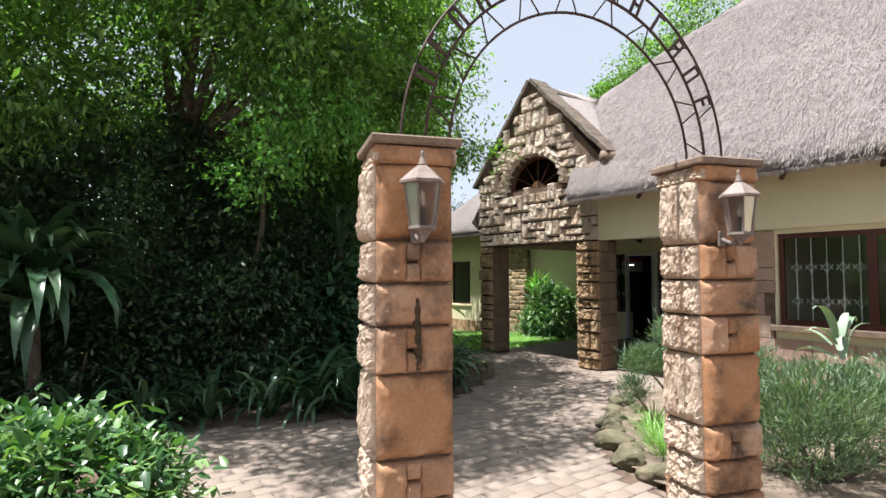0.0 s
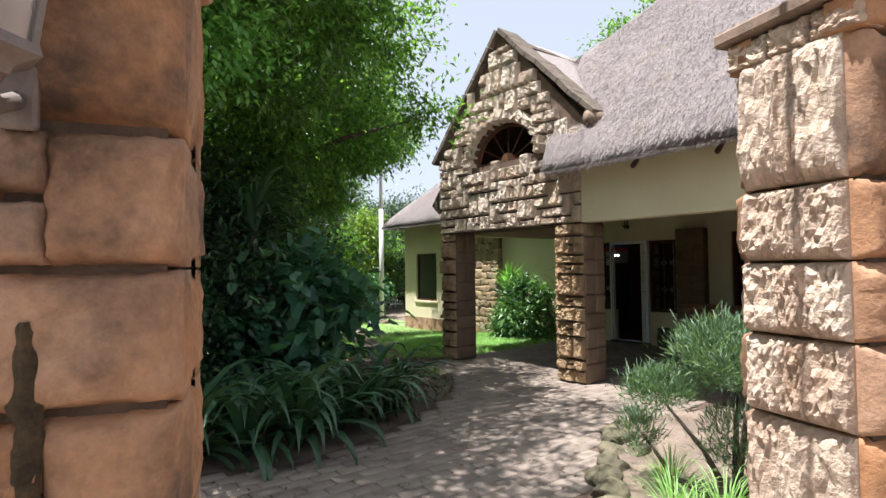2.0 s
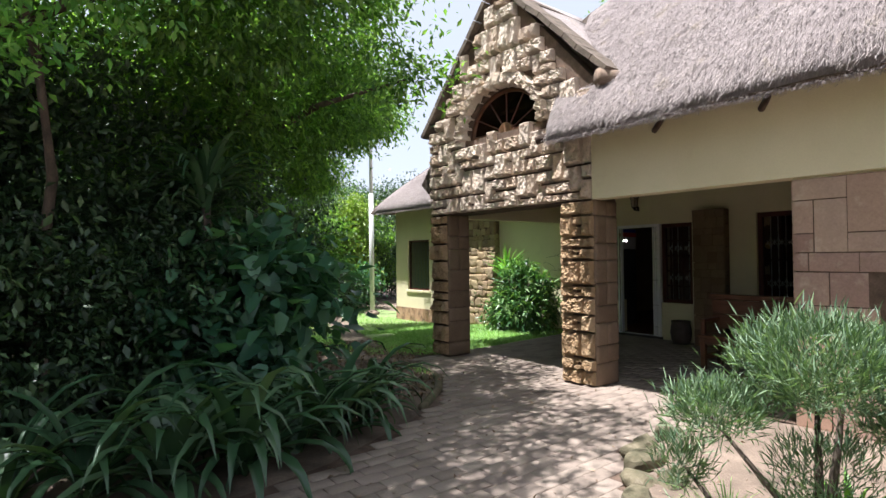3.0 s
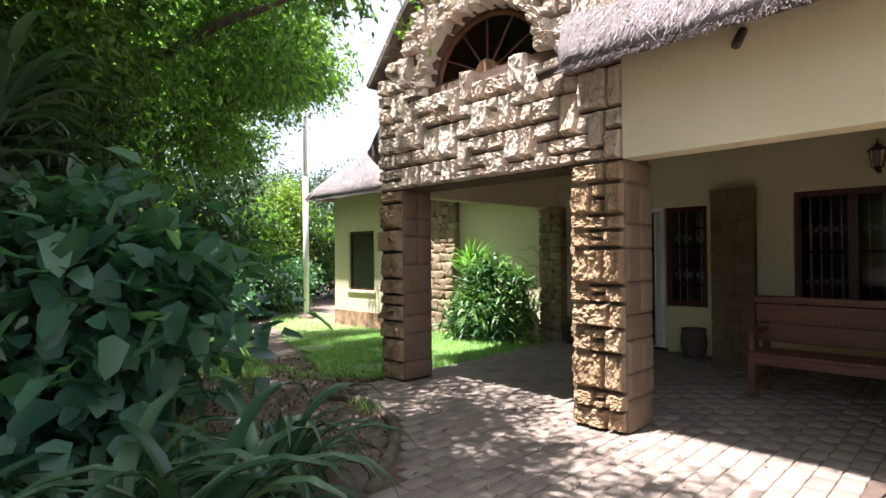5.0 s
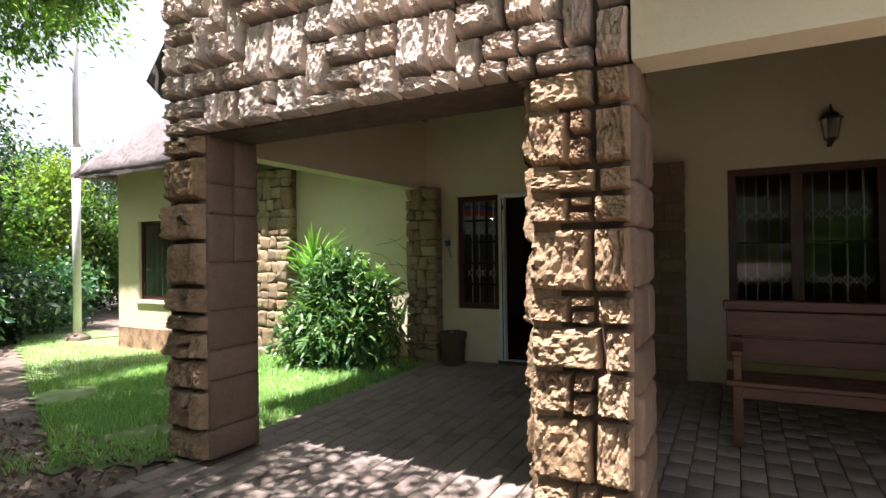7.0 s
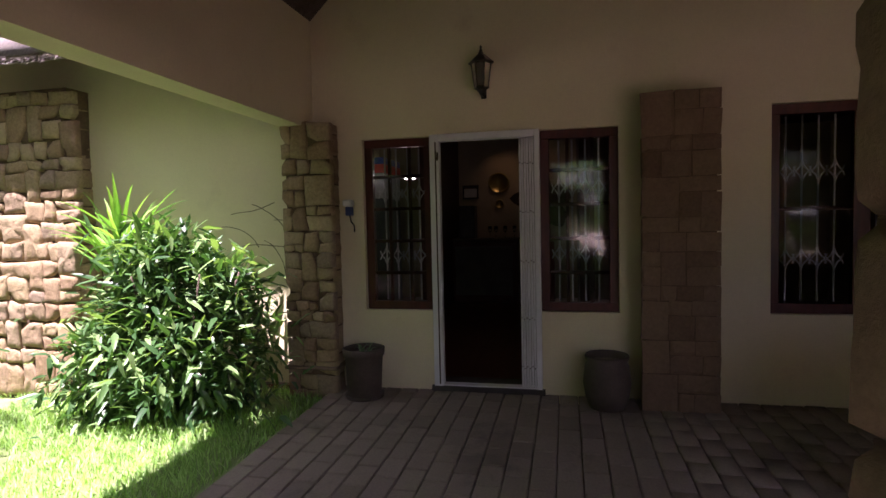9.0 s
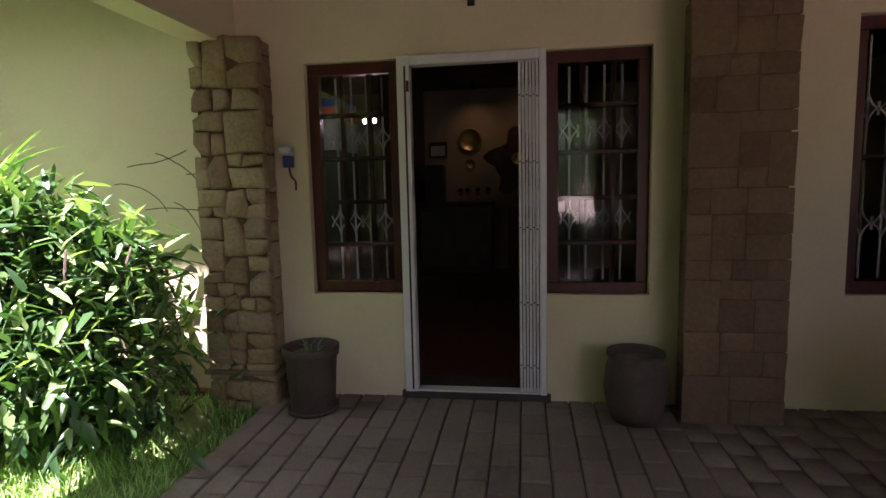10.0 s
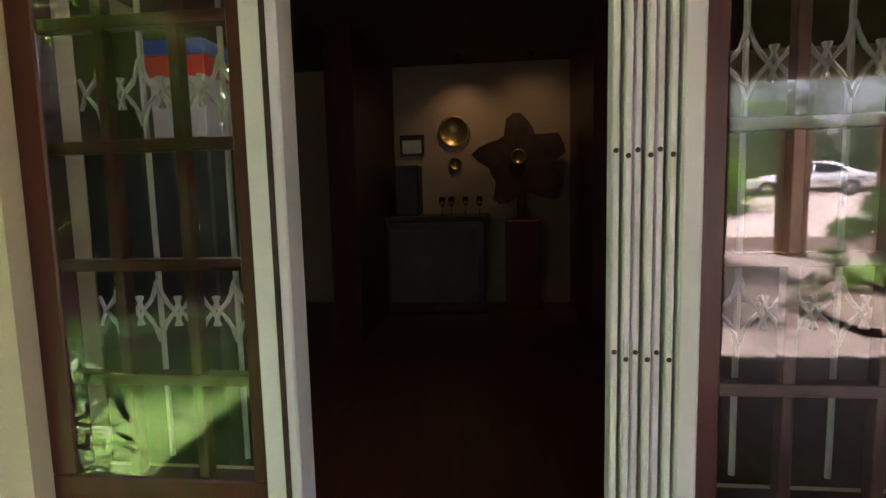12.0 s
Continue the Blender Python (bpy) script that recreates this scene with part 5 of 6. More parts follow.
counter = thing("bar_counter", pose(15.7, 8.2, 0.02), "dark wooden bar counter against the back wall", "counter")
part("body", box(0.02, 0.55, -0.5, 0.6, 0.0, 1.0, 0.01), DARK_WOOD, counter)
part("top", box(-0.03, 0.58, -0.53, 0.62, 1.0, 1.05, 0.008), RAFTER, counter)
part("front_panel", box(0.005, 0.02, -0.42, 0.52, 0.12, 0.92, 0.004), surface("grey_panel", [(0.3, (0.10, 0.10, 0.09)), (0.7, (0.16, 0.15, 0.13))], 4, 0.6), counter)
BRASS = plain("dull_brass", (0.55, 0.42, 0.16), 0.3, 0.9)


def disc_bm(r, t, seg=32):
    bm = lathe([(0.0001, 0.0), (r, 0.0), (r * 1.0, t), (r * 0.88, t * 1.3), (r * 0.82, t * 0.7), (0.0001, t * 0.6)], seg)
    bmesh.ops.rotate(bm, verts=bm.verts, matrix=Matrix.Rotation(-math.pi / 2, 3, "Y"))
    return bm


for (y, z, r), nm, lb in (((8.05, 2.0, 0.18), "wall_plate", "round brass-rimmed plate on the back wall"), ((8.04, 1.64, 0.075), "wall_plate", "small round plate on the back wall")):
    tagged(part(nm, disc_bm(r, 0.03), BRASS, None, "", True), lb, "plate").matrix_world = pose(RX1 - 0.003, y, z)
pic = thing("framed_picture", pose(RX1 - 0.003, 8.54, 1.86), "small dark framed black-and-white picture on the wall", "picture")
part("frame", box(-0.03, 0, -0.14, 0.14, -0.12, 0.12, 0.004), BLACK_METAL, pic)
part("image", box(-0.034, -0.031, -0.11, 0.11, -0.09, 0.06), plain("grey_print", (0.6, 0.6, 0.58), 0.4), pic)
speaker = tagged(part("speaker_box", box(15.9, 16.2, 8.42, 8.68, 1.07, 1.62, 0.01), BLACK_METAL), "tall black loudspeaker on the bar counter", "loudspeaker")
wheel = thing("carved_wheel", pose(16.0, 7.30, 0.02), "dark carved wheel sculpture with brass hub on red plinth", "sculpture")
part("plinth", box(-0.12, 0.16, -0.18, 0.18, 0, 0.98, 0.01), plain("red_brown_plinth", (0.16, 0.03, 0.02), 0.5), wheel)
bm = bmesh.new()
n = 40
loop = [bm.verts.new((0.0, (0.42 + 0.09 * math.sin(5 * a + 0.6) + 0.04 * math.sin(11 * a)) * math.cos(a), 1.62 + (0.42 + 0.1 * math.sin(5 * a + 0.6)) * math.sin(a))) for a in [2 * math.pi * k / n for k in range(n)]]
r = bmesh.ops.extrude_face_region(bm, geom=[bm.faces.new(loop)])
bmesh.ops.translate(bm, verts=[v for v in r["geom"] if isinstance(v, bmesh.types.BMVert)], vec=(0.1, 0, 0))
bmesh.ops.recalc_face_normals(bm, faces=bm.faces)
part("carving", bm, RAFTER, wheel)
hub = part("brass_hub", disc_bm(0.085, 0.04), BRASS, wheel, "", True)
hub.location = (-0.002, 0.03, 1.66)
part("stem", tube(bmesh.new(), [(0.05, 0, 0.98), (0.05, 0, 1.3)], 0.05, 10), RAFTER, wheel)
CLEAR = glass_material("drinking_glass")
for y in (7.75, 7.9, 8.05, 8.15):
    tagged(part("wine_glass", lathe([(0.0001, 0), (0.03, 0.002), (0.005, 0.01), (0.005, 0.09), (0.035, 0.13), (0.03, 0.2), (0.028, 0.2), (0.033, 0.13), (0.0001, 0.095)], 14), CLEAR, None, "", True), "clear stemmed glass on the bar counter", "glass", "glasses").matrix_world = pose(15.8, y, 1.07)
fridge = thing("display_fridge", pose(12.5, 9.05, 0.02), "dark display fridge with a red, blue and white header", "fridge")
part("body", box(-0.28, 0.28, -0.3, 0.3, 0, 1.6, 0.01), plain("dark_enamel", (0.04, 0.04, 0.045), 0.35), fridge)
part("sign_panel", box(-0.285, 0.28, -0.3, -0.05, 1.6, 1.86, 0.004), plain("white_trim", (0.5, 0.5, 0.5), 0.4), fridge)
part("header", box(-0.29, 0.28, -0.31, 0.0, 1.86, 1.95, 0.004), plain("red_header", (0.6, 0.05, 0.04), 0.4), fridge)
part("blue_strip", box(-0.285, 0.28, -0.305, 0.0, 1.952, 2.02, 0.004), plain("blue_header", (0.05, 0.08, 0.4), 0.4), fridge)
WARM = glow("warm_bulb_glow", (1.0, 0.9, 0.75), 12.0)
lamp = thing("twin_lamp", pose(11.72, 8.33, 1.78), "small twin-bulb lamp glowing behind the sidelight window", "lamp")
for dy in (-0.035, 0.035):
    part("bulb", lathe([(0.0001, -0.018), (0.012, -0.012), (0.017, 0.0), (0.012, 0.012), (0.0001, 0.018)], 12), WARM, lamp, "", True).location = (0, dy, 0)
part("arm", tube(bmesh.new(), [(0, -0.035, 0.02), (0, 0, 0.05), (0, 0.035, 0.02)], 0.005, 6), BLACK_METAL, lamp)
part("cord", tube(bmesh.new(), [(0, 0, 0.05), (0, 0, RZ - 1.78)], 0.004, 6), BLACK_METAL, lamp)
for k, (y, z) in enumerate(((7.95, 2.6), (7.2, 2.6))):
    sp = thing("spotlight", pose(15.85, y, RZ), "small dark ceiling spotlight washing the back wall", "spotlight", "room spotlights")
    part("can", lathe([(0.0001, 0.0), (0.035, 0.0), (0.035, -0.08), (0.03, -0.08), (0.03, -0.02), (0.0001, -0.02)], 14), BLACK_METAL, sp, "", True)
    L = new("spot_glow", bpy.data.lights.new("spot_glow", "SPOT"))
    L.data.energy, L.data.color, L.data.spot_size, L.data.spot_blend, L.data.shadow_soft_size = 0.24, (1.0, 0.66, 0.3), radians(110), 1.0, 0.05
    L.matrix_world = look((15.85 - 0.3 * k, y, RZ - 0.1), (16.3, y, 1.7))

# ---- car beyond the gate ----
def car(m):
    ob = thing("parked_car", m, "white sedan parked on the pale driveway beyond the gate", "car")
    white, dark = plain("white_car_paint", (0.82, 0.82, 0.84), 0.2), plain("dark_car_glass", (0.02, 0.025, 0.03), 0.05)
    side = [(-2.3, 0.35), (-2.3, 0.62), (-2.2, 0.78), (-1.2, 0.92), (-0.45, 1.36), (0.2, 1.44), (0.85, 1.38), (1.65, 0.98), (2.2, 0.92), (2.3, 0.7), (2.3, 0.35)]
    bm = bmesh.new()
    f = bm.faces.new([bm.verts.new((x, -0.86, z)) for x, z in side])
    r = bmesh.ops.extrude_face_region(bm, geom=[f])
    bmesh.ops.translate(bm, verts=[v for v in r["geom"] if isinstance(v, bmesh.types.BMVert)], vec=(0, 1.72, 0))
    for v in bm.verts:
        if v.co.z > 1.0:
            v.co.y *= 0.78
    bmesh.ops.recalc_face_normals(bm, faces=bm.faces)
    bmesh.ops.bevel(bm, geom=bm.edges[:], offset=0.05, segments=2, affect="EDGES")
    part("body", bm, white, ob, "", True)
    for s in (-1, 1):
        for pts in (((-1.0, 0.99), (-0.42, 1.3), (0.15, 1.36), (0.15, 0.99)), ((0.22, 0.99), (0.22, 1.36), (0.8, 1.3), (1.35, 1.02))):
            bm = bmesh.new()
            vs = [bm.verts.new((x, s * (0.875 if z < 1.1 else 0.70), z)) for x, z in pts]
            bm.faces.new(vs if s < 0 else vs[::-1])
            r = bmesh.ops.extrude_face_region(bm, geom=bm.faces[:])
            bmesh.ops.translate(bm, verts=[v for v in r["geom"] if isinstance(v, bmesh.types.BMVert)], vec=(0, -s * 0.03, 0))
            part("side_window", bm, dark, ob)
        for x in (-1.45, 1.4):
            bm = lathe([(0.0001, -0.1), (0.3, -0.1), (0.32, -0.06), (0.32, 0.06), (0.3, 0.1), (0.0001, 0.1)], 28)
            w = part("wheel", bm, plain("tyre_rubber", (0.02, 0.02, 0.02), 0.8), ob, "", True)
            w.matrix_basis = pose(x, s * 0.8, 0.32, 90, 0, 0)
            rim = part("rim", lathe([(0.0001, -0.012), (0.2, -0.012), (0.21, 0.0), (0.2, 0.012), (0.0001, 0.012)], 10), plain("alloy", (0.6, 0.6, 0.62), 0.3, 0.8), w)
            rim.location = (0, 0, -s * 0.1)
    return ob


cx, cy = -13.1, -5.2
car(pose(cx, cy, ground_z(cx, cy) + 0.001, 0, 0, -63))
sheet("driveway", spaced(-24, -2.0, 1.1), spaced(-24, 6.6, 1.2), DRIVE, -0.008, None, 0.0, "pale pinkish driveway beyond the gate", "driveway")

# ---- plants ----
def leafy(name, m, label, category, blobs, per, size, mat, seed, aspect=0.42, droop=0.3, spread=1.0, shell=0.55, stems=None, stem_mat=None, group="", floor=None, lift=0.5, full=False):
    """A shrub or crown: tufts of leaves over ellipsoids, with stems under them."""
    rng = np.random.default_rng(seed)
    ob = thing(name, m, label, category, group)
    pts, outs = clumps(rng, blobs, per, spread, shell)
    if floor is not None:
        keep = pts[:, 2] > floor
        pts, outs = pts[keep], outs[keep]
    part("crown" if stems else "foliage", leaf_mesh("leaves", pts, size, mat, rng, aspect, droop, 0.15, outs * 0.7, lift, full), None, ob)
    for s in stems or []:
        part(s[0], tube(bmesh.new(), s[1], s[2], 8), stem_mat or BARK, ob, "", True)
    return ob


def limbs(rng, base, targets, r0, fork):
    """A trunk to the fork and limbs to each target, tapered and bent."""
    b, f = Vector(base), Vector(fork)
    bend = Vector((rng.uniform(-0.25, 0.25), rng.uniform(-0.25, 0.25), 0))
    out = [("trunk", [b, b.lerp(f, 0.35) + bend * 0.6, b.lerp(f, 0.7) + bend, f], [r0 * 1.35, r0, r0 * 0.85, r0 * 0.75])]
    for t in targets:
        t = Vector(t)
        mid = f.lerp(t, 0.5) + Vector((rng.uniform(-0.3, 0.3), rng.uniform(-0.3, 0.3), rng.uniform(0.1, 0.4)))
        out.append(("limb", [f - Vector((0, 0, 0.1)), f.lerp(mid, 0.5), mid, t], [r0 * 0.6, r0 * 0.42, r0 * 0.28, r0 * 0.08]))
    return out


def tree(base, fork, blobs, per, size, mat, seed, label, r0=0.14, aspect=0.42, spread=0.8, shell=0.3):
    rng = np.random.default_rng(seed)
    x, y = base
    z = ground_z(x, y) - 0.05
    st = limbs(rng, (0, 0, 0), [(b[0] - x, b[1] - y, b[2] - z) for b in blobs], r0, (fork[0] - x, fork[1] - y, fork[2] - z))
    moved = [(b[0] - x, b[1] - y, b[2] - z, *b[3:]) for b in blobs]
    return leafy("tree", pose(x, y, z), label, "tree", moved, per, size, mat, seed, aspect, 0.35, spread, shell, st)


# last four crowns hang out of view, added to dapple the path with shade
tree((1.2, 9.4), (1.6, 9.0, 3.4), [(2.9, 7.3, 5.2, 2.3, 1.7, 1.1, 330), (1.0, 7.4, 5.6, 2.2, 1.8, 1.4, 330), (2.0, 9.2, 5.0, 2.6, 1.8, 1.9, 420), (3.2, 9.6, 3.6, 1.6, 1.2, 1.2, 200), (2.4, 6.2, 4.2, 1.2, 0.7, 0.6, 90), (3.9, 7.6, 4.3, 1.3, 1.1, 0.9, 190), (3.4, 6.2, 5.8, 1.9, 1.2, 0.7, 190), (0.9, 6.1, 6.0, 1.9, 1.2, 0.7, 170), (1.9, 5.0, 6.0, 1.5, 0.9, 0.6, 120), (0.9, 5.0, 6.6, 1.2, 0.9, 0.5, 80)], 38, 0.10, LEAF_TREE, 101, "tall leafy tree overhanging the path", 0.17)
tree((4.4, 11.2), (4.6, 10.8, 3.0), [(5.0, 10.3, 4.7, 2.0, 1.9, 1.9, 480), (4.2, 9.4, 3.4, 1.2, 1.0, 1.0, 170), (5.2, 8.6, 5.0, 1.5, 1.5, 1.2, 220), (6.4, 10.0, 4.1, 1.1, 1.0, 0.9, 130), (7.1, 11.6, 4.6, 1.1, 1.1, 0.8, 120), (4.7, 7.3, 5.2, 1.0, 0.9, 0.7, 90), (6.0, 7.6, 3.7, 0.55, 0.5, 0.35, 22)], 36, 0.10, LEAF_TREE, 102, "leafy tree leaning over the lawn's edge", 0.15)
tree((-2.6, 8.6), (-2.3, 8.6, 3.0), [(-1.8, 7.8, 5.2, 2.2, 1.7, 1.6, 330), (-3.6, 7.8, 5.2, 2.2, 1.8, 1.8, 300), (-0.4, 7.2, 3.8, 1.3, 0.8, 0.9, 150)], 36, 0.105, LEAF_TREE, 103, "tall leafy tree behind the shrub border", 0.16)
tree((2.2, 8.6), (2.3, 7.2, 3.2), [(2.3, 5.9, 3.4, 0.8, 0.5, 0.45, 46), (1.9, 5.9, 2.7, 0.5, 0.4, 0.3, 22)], 34, 0.075, LEAF_YUCCA, 104, "slender tree with bright sunlit young leaves", 0.05, 0.5)
tree((6.3, 15.6), (6.9, 15.0, 3.6), [(8.6, 13.9, 4.9, 1.3, 1.0, 0.9, 150), (7.2, 14.6, 5.2, 1.6, 1.4, 1.1, 190), (5.6, 14.2, 5.0, 1.6, 1.4, 1.3, 190), (6.9, 11.7, 4.3, 1.3, 1.0, 0.75, 210), (8.2, 11.9, 4.5, 0.6, 0.5, 0.45, 60), (5.9, 11.6, 3.2, 0.9, 0.9, 0.9, 130), (7.4, 13.2, 3.4, 0.7, 0.7, 0.5, 70)], 44, 0.10, LEAF_TREE, 105, "leafy tree reaching over the lawn", 0.13)
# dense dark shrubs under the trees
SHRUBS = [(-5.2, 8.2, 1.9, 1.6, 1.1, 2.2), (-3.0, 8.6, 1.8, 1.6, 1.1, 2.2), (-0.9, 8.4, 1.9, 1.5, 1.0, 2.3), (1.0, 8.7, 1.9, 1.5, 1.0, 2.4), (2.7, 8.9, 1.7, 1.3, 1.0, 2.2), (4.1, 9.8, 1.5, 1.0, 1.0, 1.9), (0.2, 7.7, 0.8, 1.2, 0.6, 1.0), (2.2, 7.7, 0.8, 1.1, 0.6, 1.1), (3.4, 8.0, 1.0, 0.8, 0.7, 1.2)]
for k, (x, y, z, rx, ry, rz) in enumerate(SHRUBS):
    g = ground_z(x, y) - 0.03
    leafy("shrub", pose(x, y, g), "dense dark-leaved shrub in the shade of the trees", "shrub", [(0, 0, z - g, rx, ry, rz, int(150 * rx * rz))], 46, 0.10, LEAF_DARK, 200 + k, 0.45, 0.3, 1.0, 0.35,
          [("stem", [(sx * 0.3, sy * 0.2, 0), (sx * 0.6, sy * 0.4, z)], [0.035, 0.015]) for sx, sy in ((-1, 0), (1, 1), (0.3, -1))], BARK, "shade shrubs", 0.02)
# broad-leaved bush by the trail
leafy("broadleaf_bush", pose(4.15, 7.95, 0), "large bush with broad dark green leaves", "bush", [(0, 0, 0.95, 0.85, 0.7, 0.9, 150), (0.25, -0.2, 1.25, 0.5, 0.45, 0.4, 60), (-0.5, -0.35, 0.55, 0.5, 0.45, 0.5, 60)], 8, 0.20, LEAF_BROAD, 301, 0.72, 0.25, 1.0, 0.5,
      [("stem", [(0, 0, 0), (0.2 * math.cos(a), 0.2 * math.sin(a), 0.6), (0.7 * math.cos(a), 0.6 * math.sin(a), 1.2)], [0.03, 0.02, 0.008]) for a in (0.3, 1.7, 3.0, 4.4, 5.5)], BARK, "", 0.05, 0.9, True)
# flowering shrub before the gate
leafy("hedge_bush", pose(-0.05, 4.15, 0), "low bright green bush with small leaves before the gate", "bush", [(0, 0, 0.30, 0.82, 0.72, 0.42, 330), (-0.5, -0.3, 0.3, 0.5, 0.5, 0.4, 120)], 17, 0.095, LEAF_BUSH, 302, 0.5, 0.0, 0.5, 0.55,
      [("stem", [(0, 0, 0), (0.3 * math.cos(a), 0.3 * math.sin(a), 0.5)], [0.015, 0.006]) for a in (0, 1.3, 2.6, 3.9, 5.2)], BARK, "", 0.02, 0.8, True)


LEAF_SHAPES = {}


def strap_plant(name, x, y, label, category, n, length, width, mat, seed, z0=0.0, arch=1.0, trunk=0.0, group="", steps=6, low=0.9, joined=False):
    """A rosette of arching strap leaves; each leaf is a piece of its own on one of a few shared shapes."""
    rng = np.random.default_rng(seed)
    ob = thing(name, pose(x, y, ground_z(x, y) - 0.02), label, category, group)
    a = rng.uniform(0, 2 * math.pi, n)
    rise = trunk + rng.uniform(0, 0.15 + 0.25 * (trunk > 0), n)
    if joined:
        h = np.stack([np.cos(a), np.sin(a)], 1)
        roots = np.concatenate([h * rng.uniform(0.02, 0.09, n)[:, None], rise[:, None]], 1)
        part("blade_tuft", blade_mesh("blade_tuft", roots, h, length, width, mat, rng, arch, steps, 0.25, low), None, ob)
    else:
        key = (round(width, 3), round(arch, 2), mat.name)
        if key not in LEAF_SHAPES:
            LEAF_SHAPES[key] = [blade_mesh("leaf", np.zeros((1, 3)), np.array([[1.0, 0.0]]), 1.0, width / length, mat, rng, arch, steps + 1, 0.25, low) for _ in range(7)]
        for k in range(n):
            leaf = part("leaf", LEAF_SHAPES[key][k % 7], None, ob)
            r = rng.uniform(0.02, 0.08)
            leaf.matrix_basis = pose(r * math.cos(a[k]), r * math.sin(a[k]), rise[k], 0, rng.uniform(-9, 9), math.degrees(a[k])) @ Matrix.Scale(length * rng.uniform(0.8, 1.15), 4)
    if trunk:
        part("trunk", tube(bmesh.new(), [(0, 0, 0), (0.03, 0.02, trunk * 0.5), (0, 0, trunk + 0.15)], [0.07, 0.055, 0.05], 8), BARK, ob, "", True)
    return ob


for k, (x, y, s) in enumerate([(2.1, 6.35, 0.9), (2.55, 6.2, 1.0), (3.0, 6.05, 1.05), (3.45, 5.98, 1.1), (3.9, 6.12, 1.1), (4.3, 6.3, 1.0), (4.75, 6.55, 0.9), (3.3, 6.5, 1.0), (4.0, 6.65, 1.0), (1.5, 6.55, 0.8), (0.9, 6.6, 0.8), (0.3, 6.7, 0.8), (-0.4, 6.7, 0.8), (5.05, 6.95, 0.8)]):
    strap_plant("strap_leaf_clump", x, y, "clump of arching dark green strap leaves beside the path", "plant", 32, 1.0 * s, 0.085, LEAF_STRAP, 400 + k, 0, 1.15, 0.0, "strap-leaf clumps", 6, 0.45)
strap_plant("dragon_tree", -0.1, 7.0, "tall plant with drooping glossy sword leaves", "plant", 110, 1.2, 0.17, LEAF_STRAP, 431, 0, 1.0, 1.3, "", 6, 0.1)
strap_plant("dragon_tree", 3.75, 8.0, "tall plant with drooping glossy sword leaves", "plant", 75, 0.95, 0.075, LEAF_STRAP, 432, 0, 1.0, 2.0, "", 6, 0.1)
strap_plant("yucca", 10.45, 10.33, "bright green spiky yucca before the cream wall", "plant", 60, 0.54, 0.04, LEAF_SPIKE, 433, 0, 0.25, 1.0, "", 6, 0.5)
strap_plant("agave", 5.3, 1.8, "pale grey-green agave in the planted bed", "agave", 16, 0.40, 0.075, LEAF_AGAVE, 434, 0, 0.9, 0.72, "", 6, 0.3)
strap_plant("rosette_plant", 5.55, 2.95, "small bright green rosette plant in the bed", "plant", 22, 0.28, 0.05, LEAF_SPIKE, 435, 0, 0.5, 0.0)
for k, (x, y) in enumerate([(4.55, 3.05), (4.75, 2.85), (4.35, 2.8), (4.3, 2.45), (4.95, 3.3)]):
    strap_plant("grass_tuft", x, y, "bright green grass tuft in the planted bed", "grass", 90, 0.30, 0.008, GRASS, 440 + k, 0, 0.7, 0.0, "bed grass tufts", 4, 0.9, True)

leafy("wall_bush", pose(10.35, 9.78, -0.06), "leafy dark green bush with pale sunlit tips against the cream wall", "bush", [(0.05, 0.05, 0.70, 0.40, 0.40, 0.58, 210), (0.1, -0.32, 0.48, 0.36, 0.32, 0.45, 100), (-0.1, 0.42, 0.35, 0.38, 0.34, 0.38, 90), (0.0, 0.05, 1.26, 0.2, 0.26, 0.16, 36), (0.1, -0.34, 0.98, 0.16, 0.2, 0.2, 26), (0.0, 0.5, 0.75, 0.18, 0.2, 0.18, 24), (-0.25, -0.1, 0.45, 0.2, 0.3, 0.3, 40)], 13, 0.14, LEAF_BUSH, 303, 0.27, 0.25, 0.5, 0.5,
      [("stem", [(0, 0, 0), (0.2 * math.cos(a), 0.25 * math.sin(a), 0.5), (0.35 * math.cos(a), 0.5 * math.sin(a), 1.1)], [0.02, 0.014, 0.006]) for a in (0, 1, 2, 3, 4, 5)], BARK, "", 0.03, 0.8, True)
# bare tendrils on the wall
vine = thing("wall_tendrils", pose(11.02, 9.3, 0), "thin bare climbing tendrils on the cream wall", "vine")
rngv = random.Random(9)
for k in range(7):
    p = Vector((-0.05, 0.5 - 0.1 * k, 1.15 + rngv.uniform(0, 0.45)))
    head, turn = rngv.uniform(-0.3, 0.9), rngv.uniform(-0.35, 0.2)
    pts = [p.copy()]
    for _ in range(9):
        head += turn * 0.45 + rngv.uniform(-0.12, 0.12)
        p += Vector((0.003, -0.045 * math.cos(head), 0.045 * math.sin(head)))
        pts.append(p.copy())
    part("tendril", tube(bmesh.new(), pts, 0.003, 4), BARK, vine)


def needle_shrub(x, y, blobs, tufts_len, seed, label, stems):
    rng = np.random.default_rng(seed)
    ob = thing("needle_shrub", pose(x, y, 0.0), label, "shrub")
    pts, outs = clumps(rng, blobs, 16, 0.2, 0.45)
    outs = outs * 0.6 + np.array((0, 0, 0.9))
    part("foliage", leaf_mesh("needles", pts, tufts_len, LEAF_GREY, rng, 0.09, -0.2, 0.1, outs * 1.6), None, ob)
    for s in stems:
        part("stem", tube(bmesh.new(), [(0, 0, 0), *s], [0.03] + [0.018] * (len(s) - 1) + [0.007], 6), BARK, ob, "", True)
    return ob


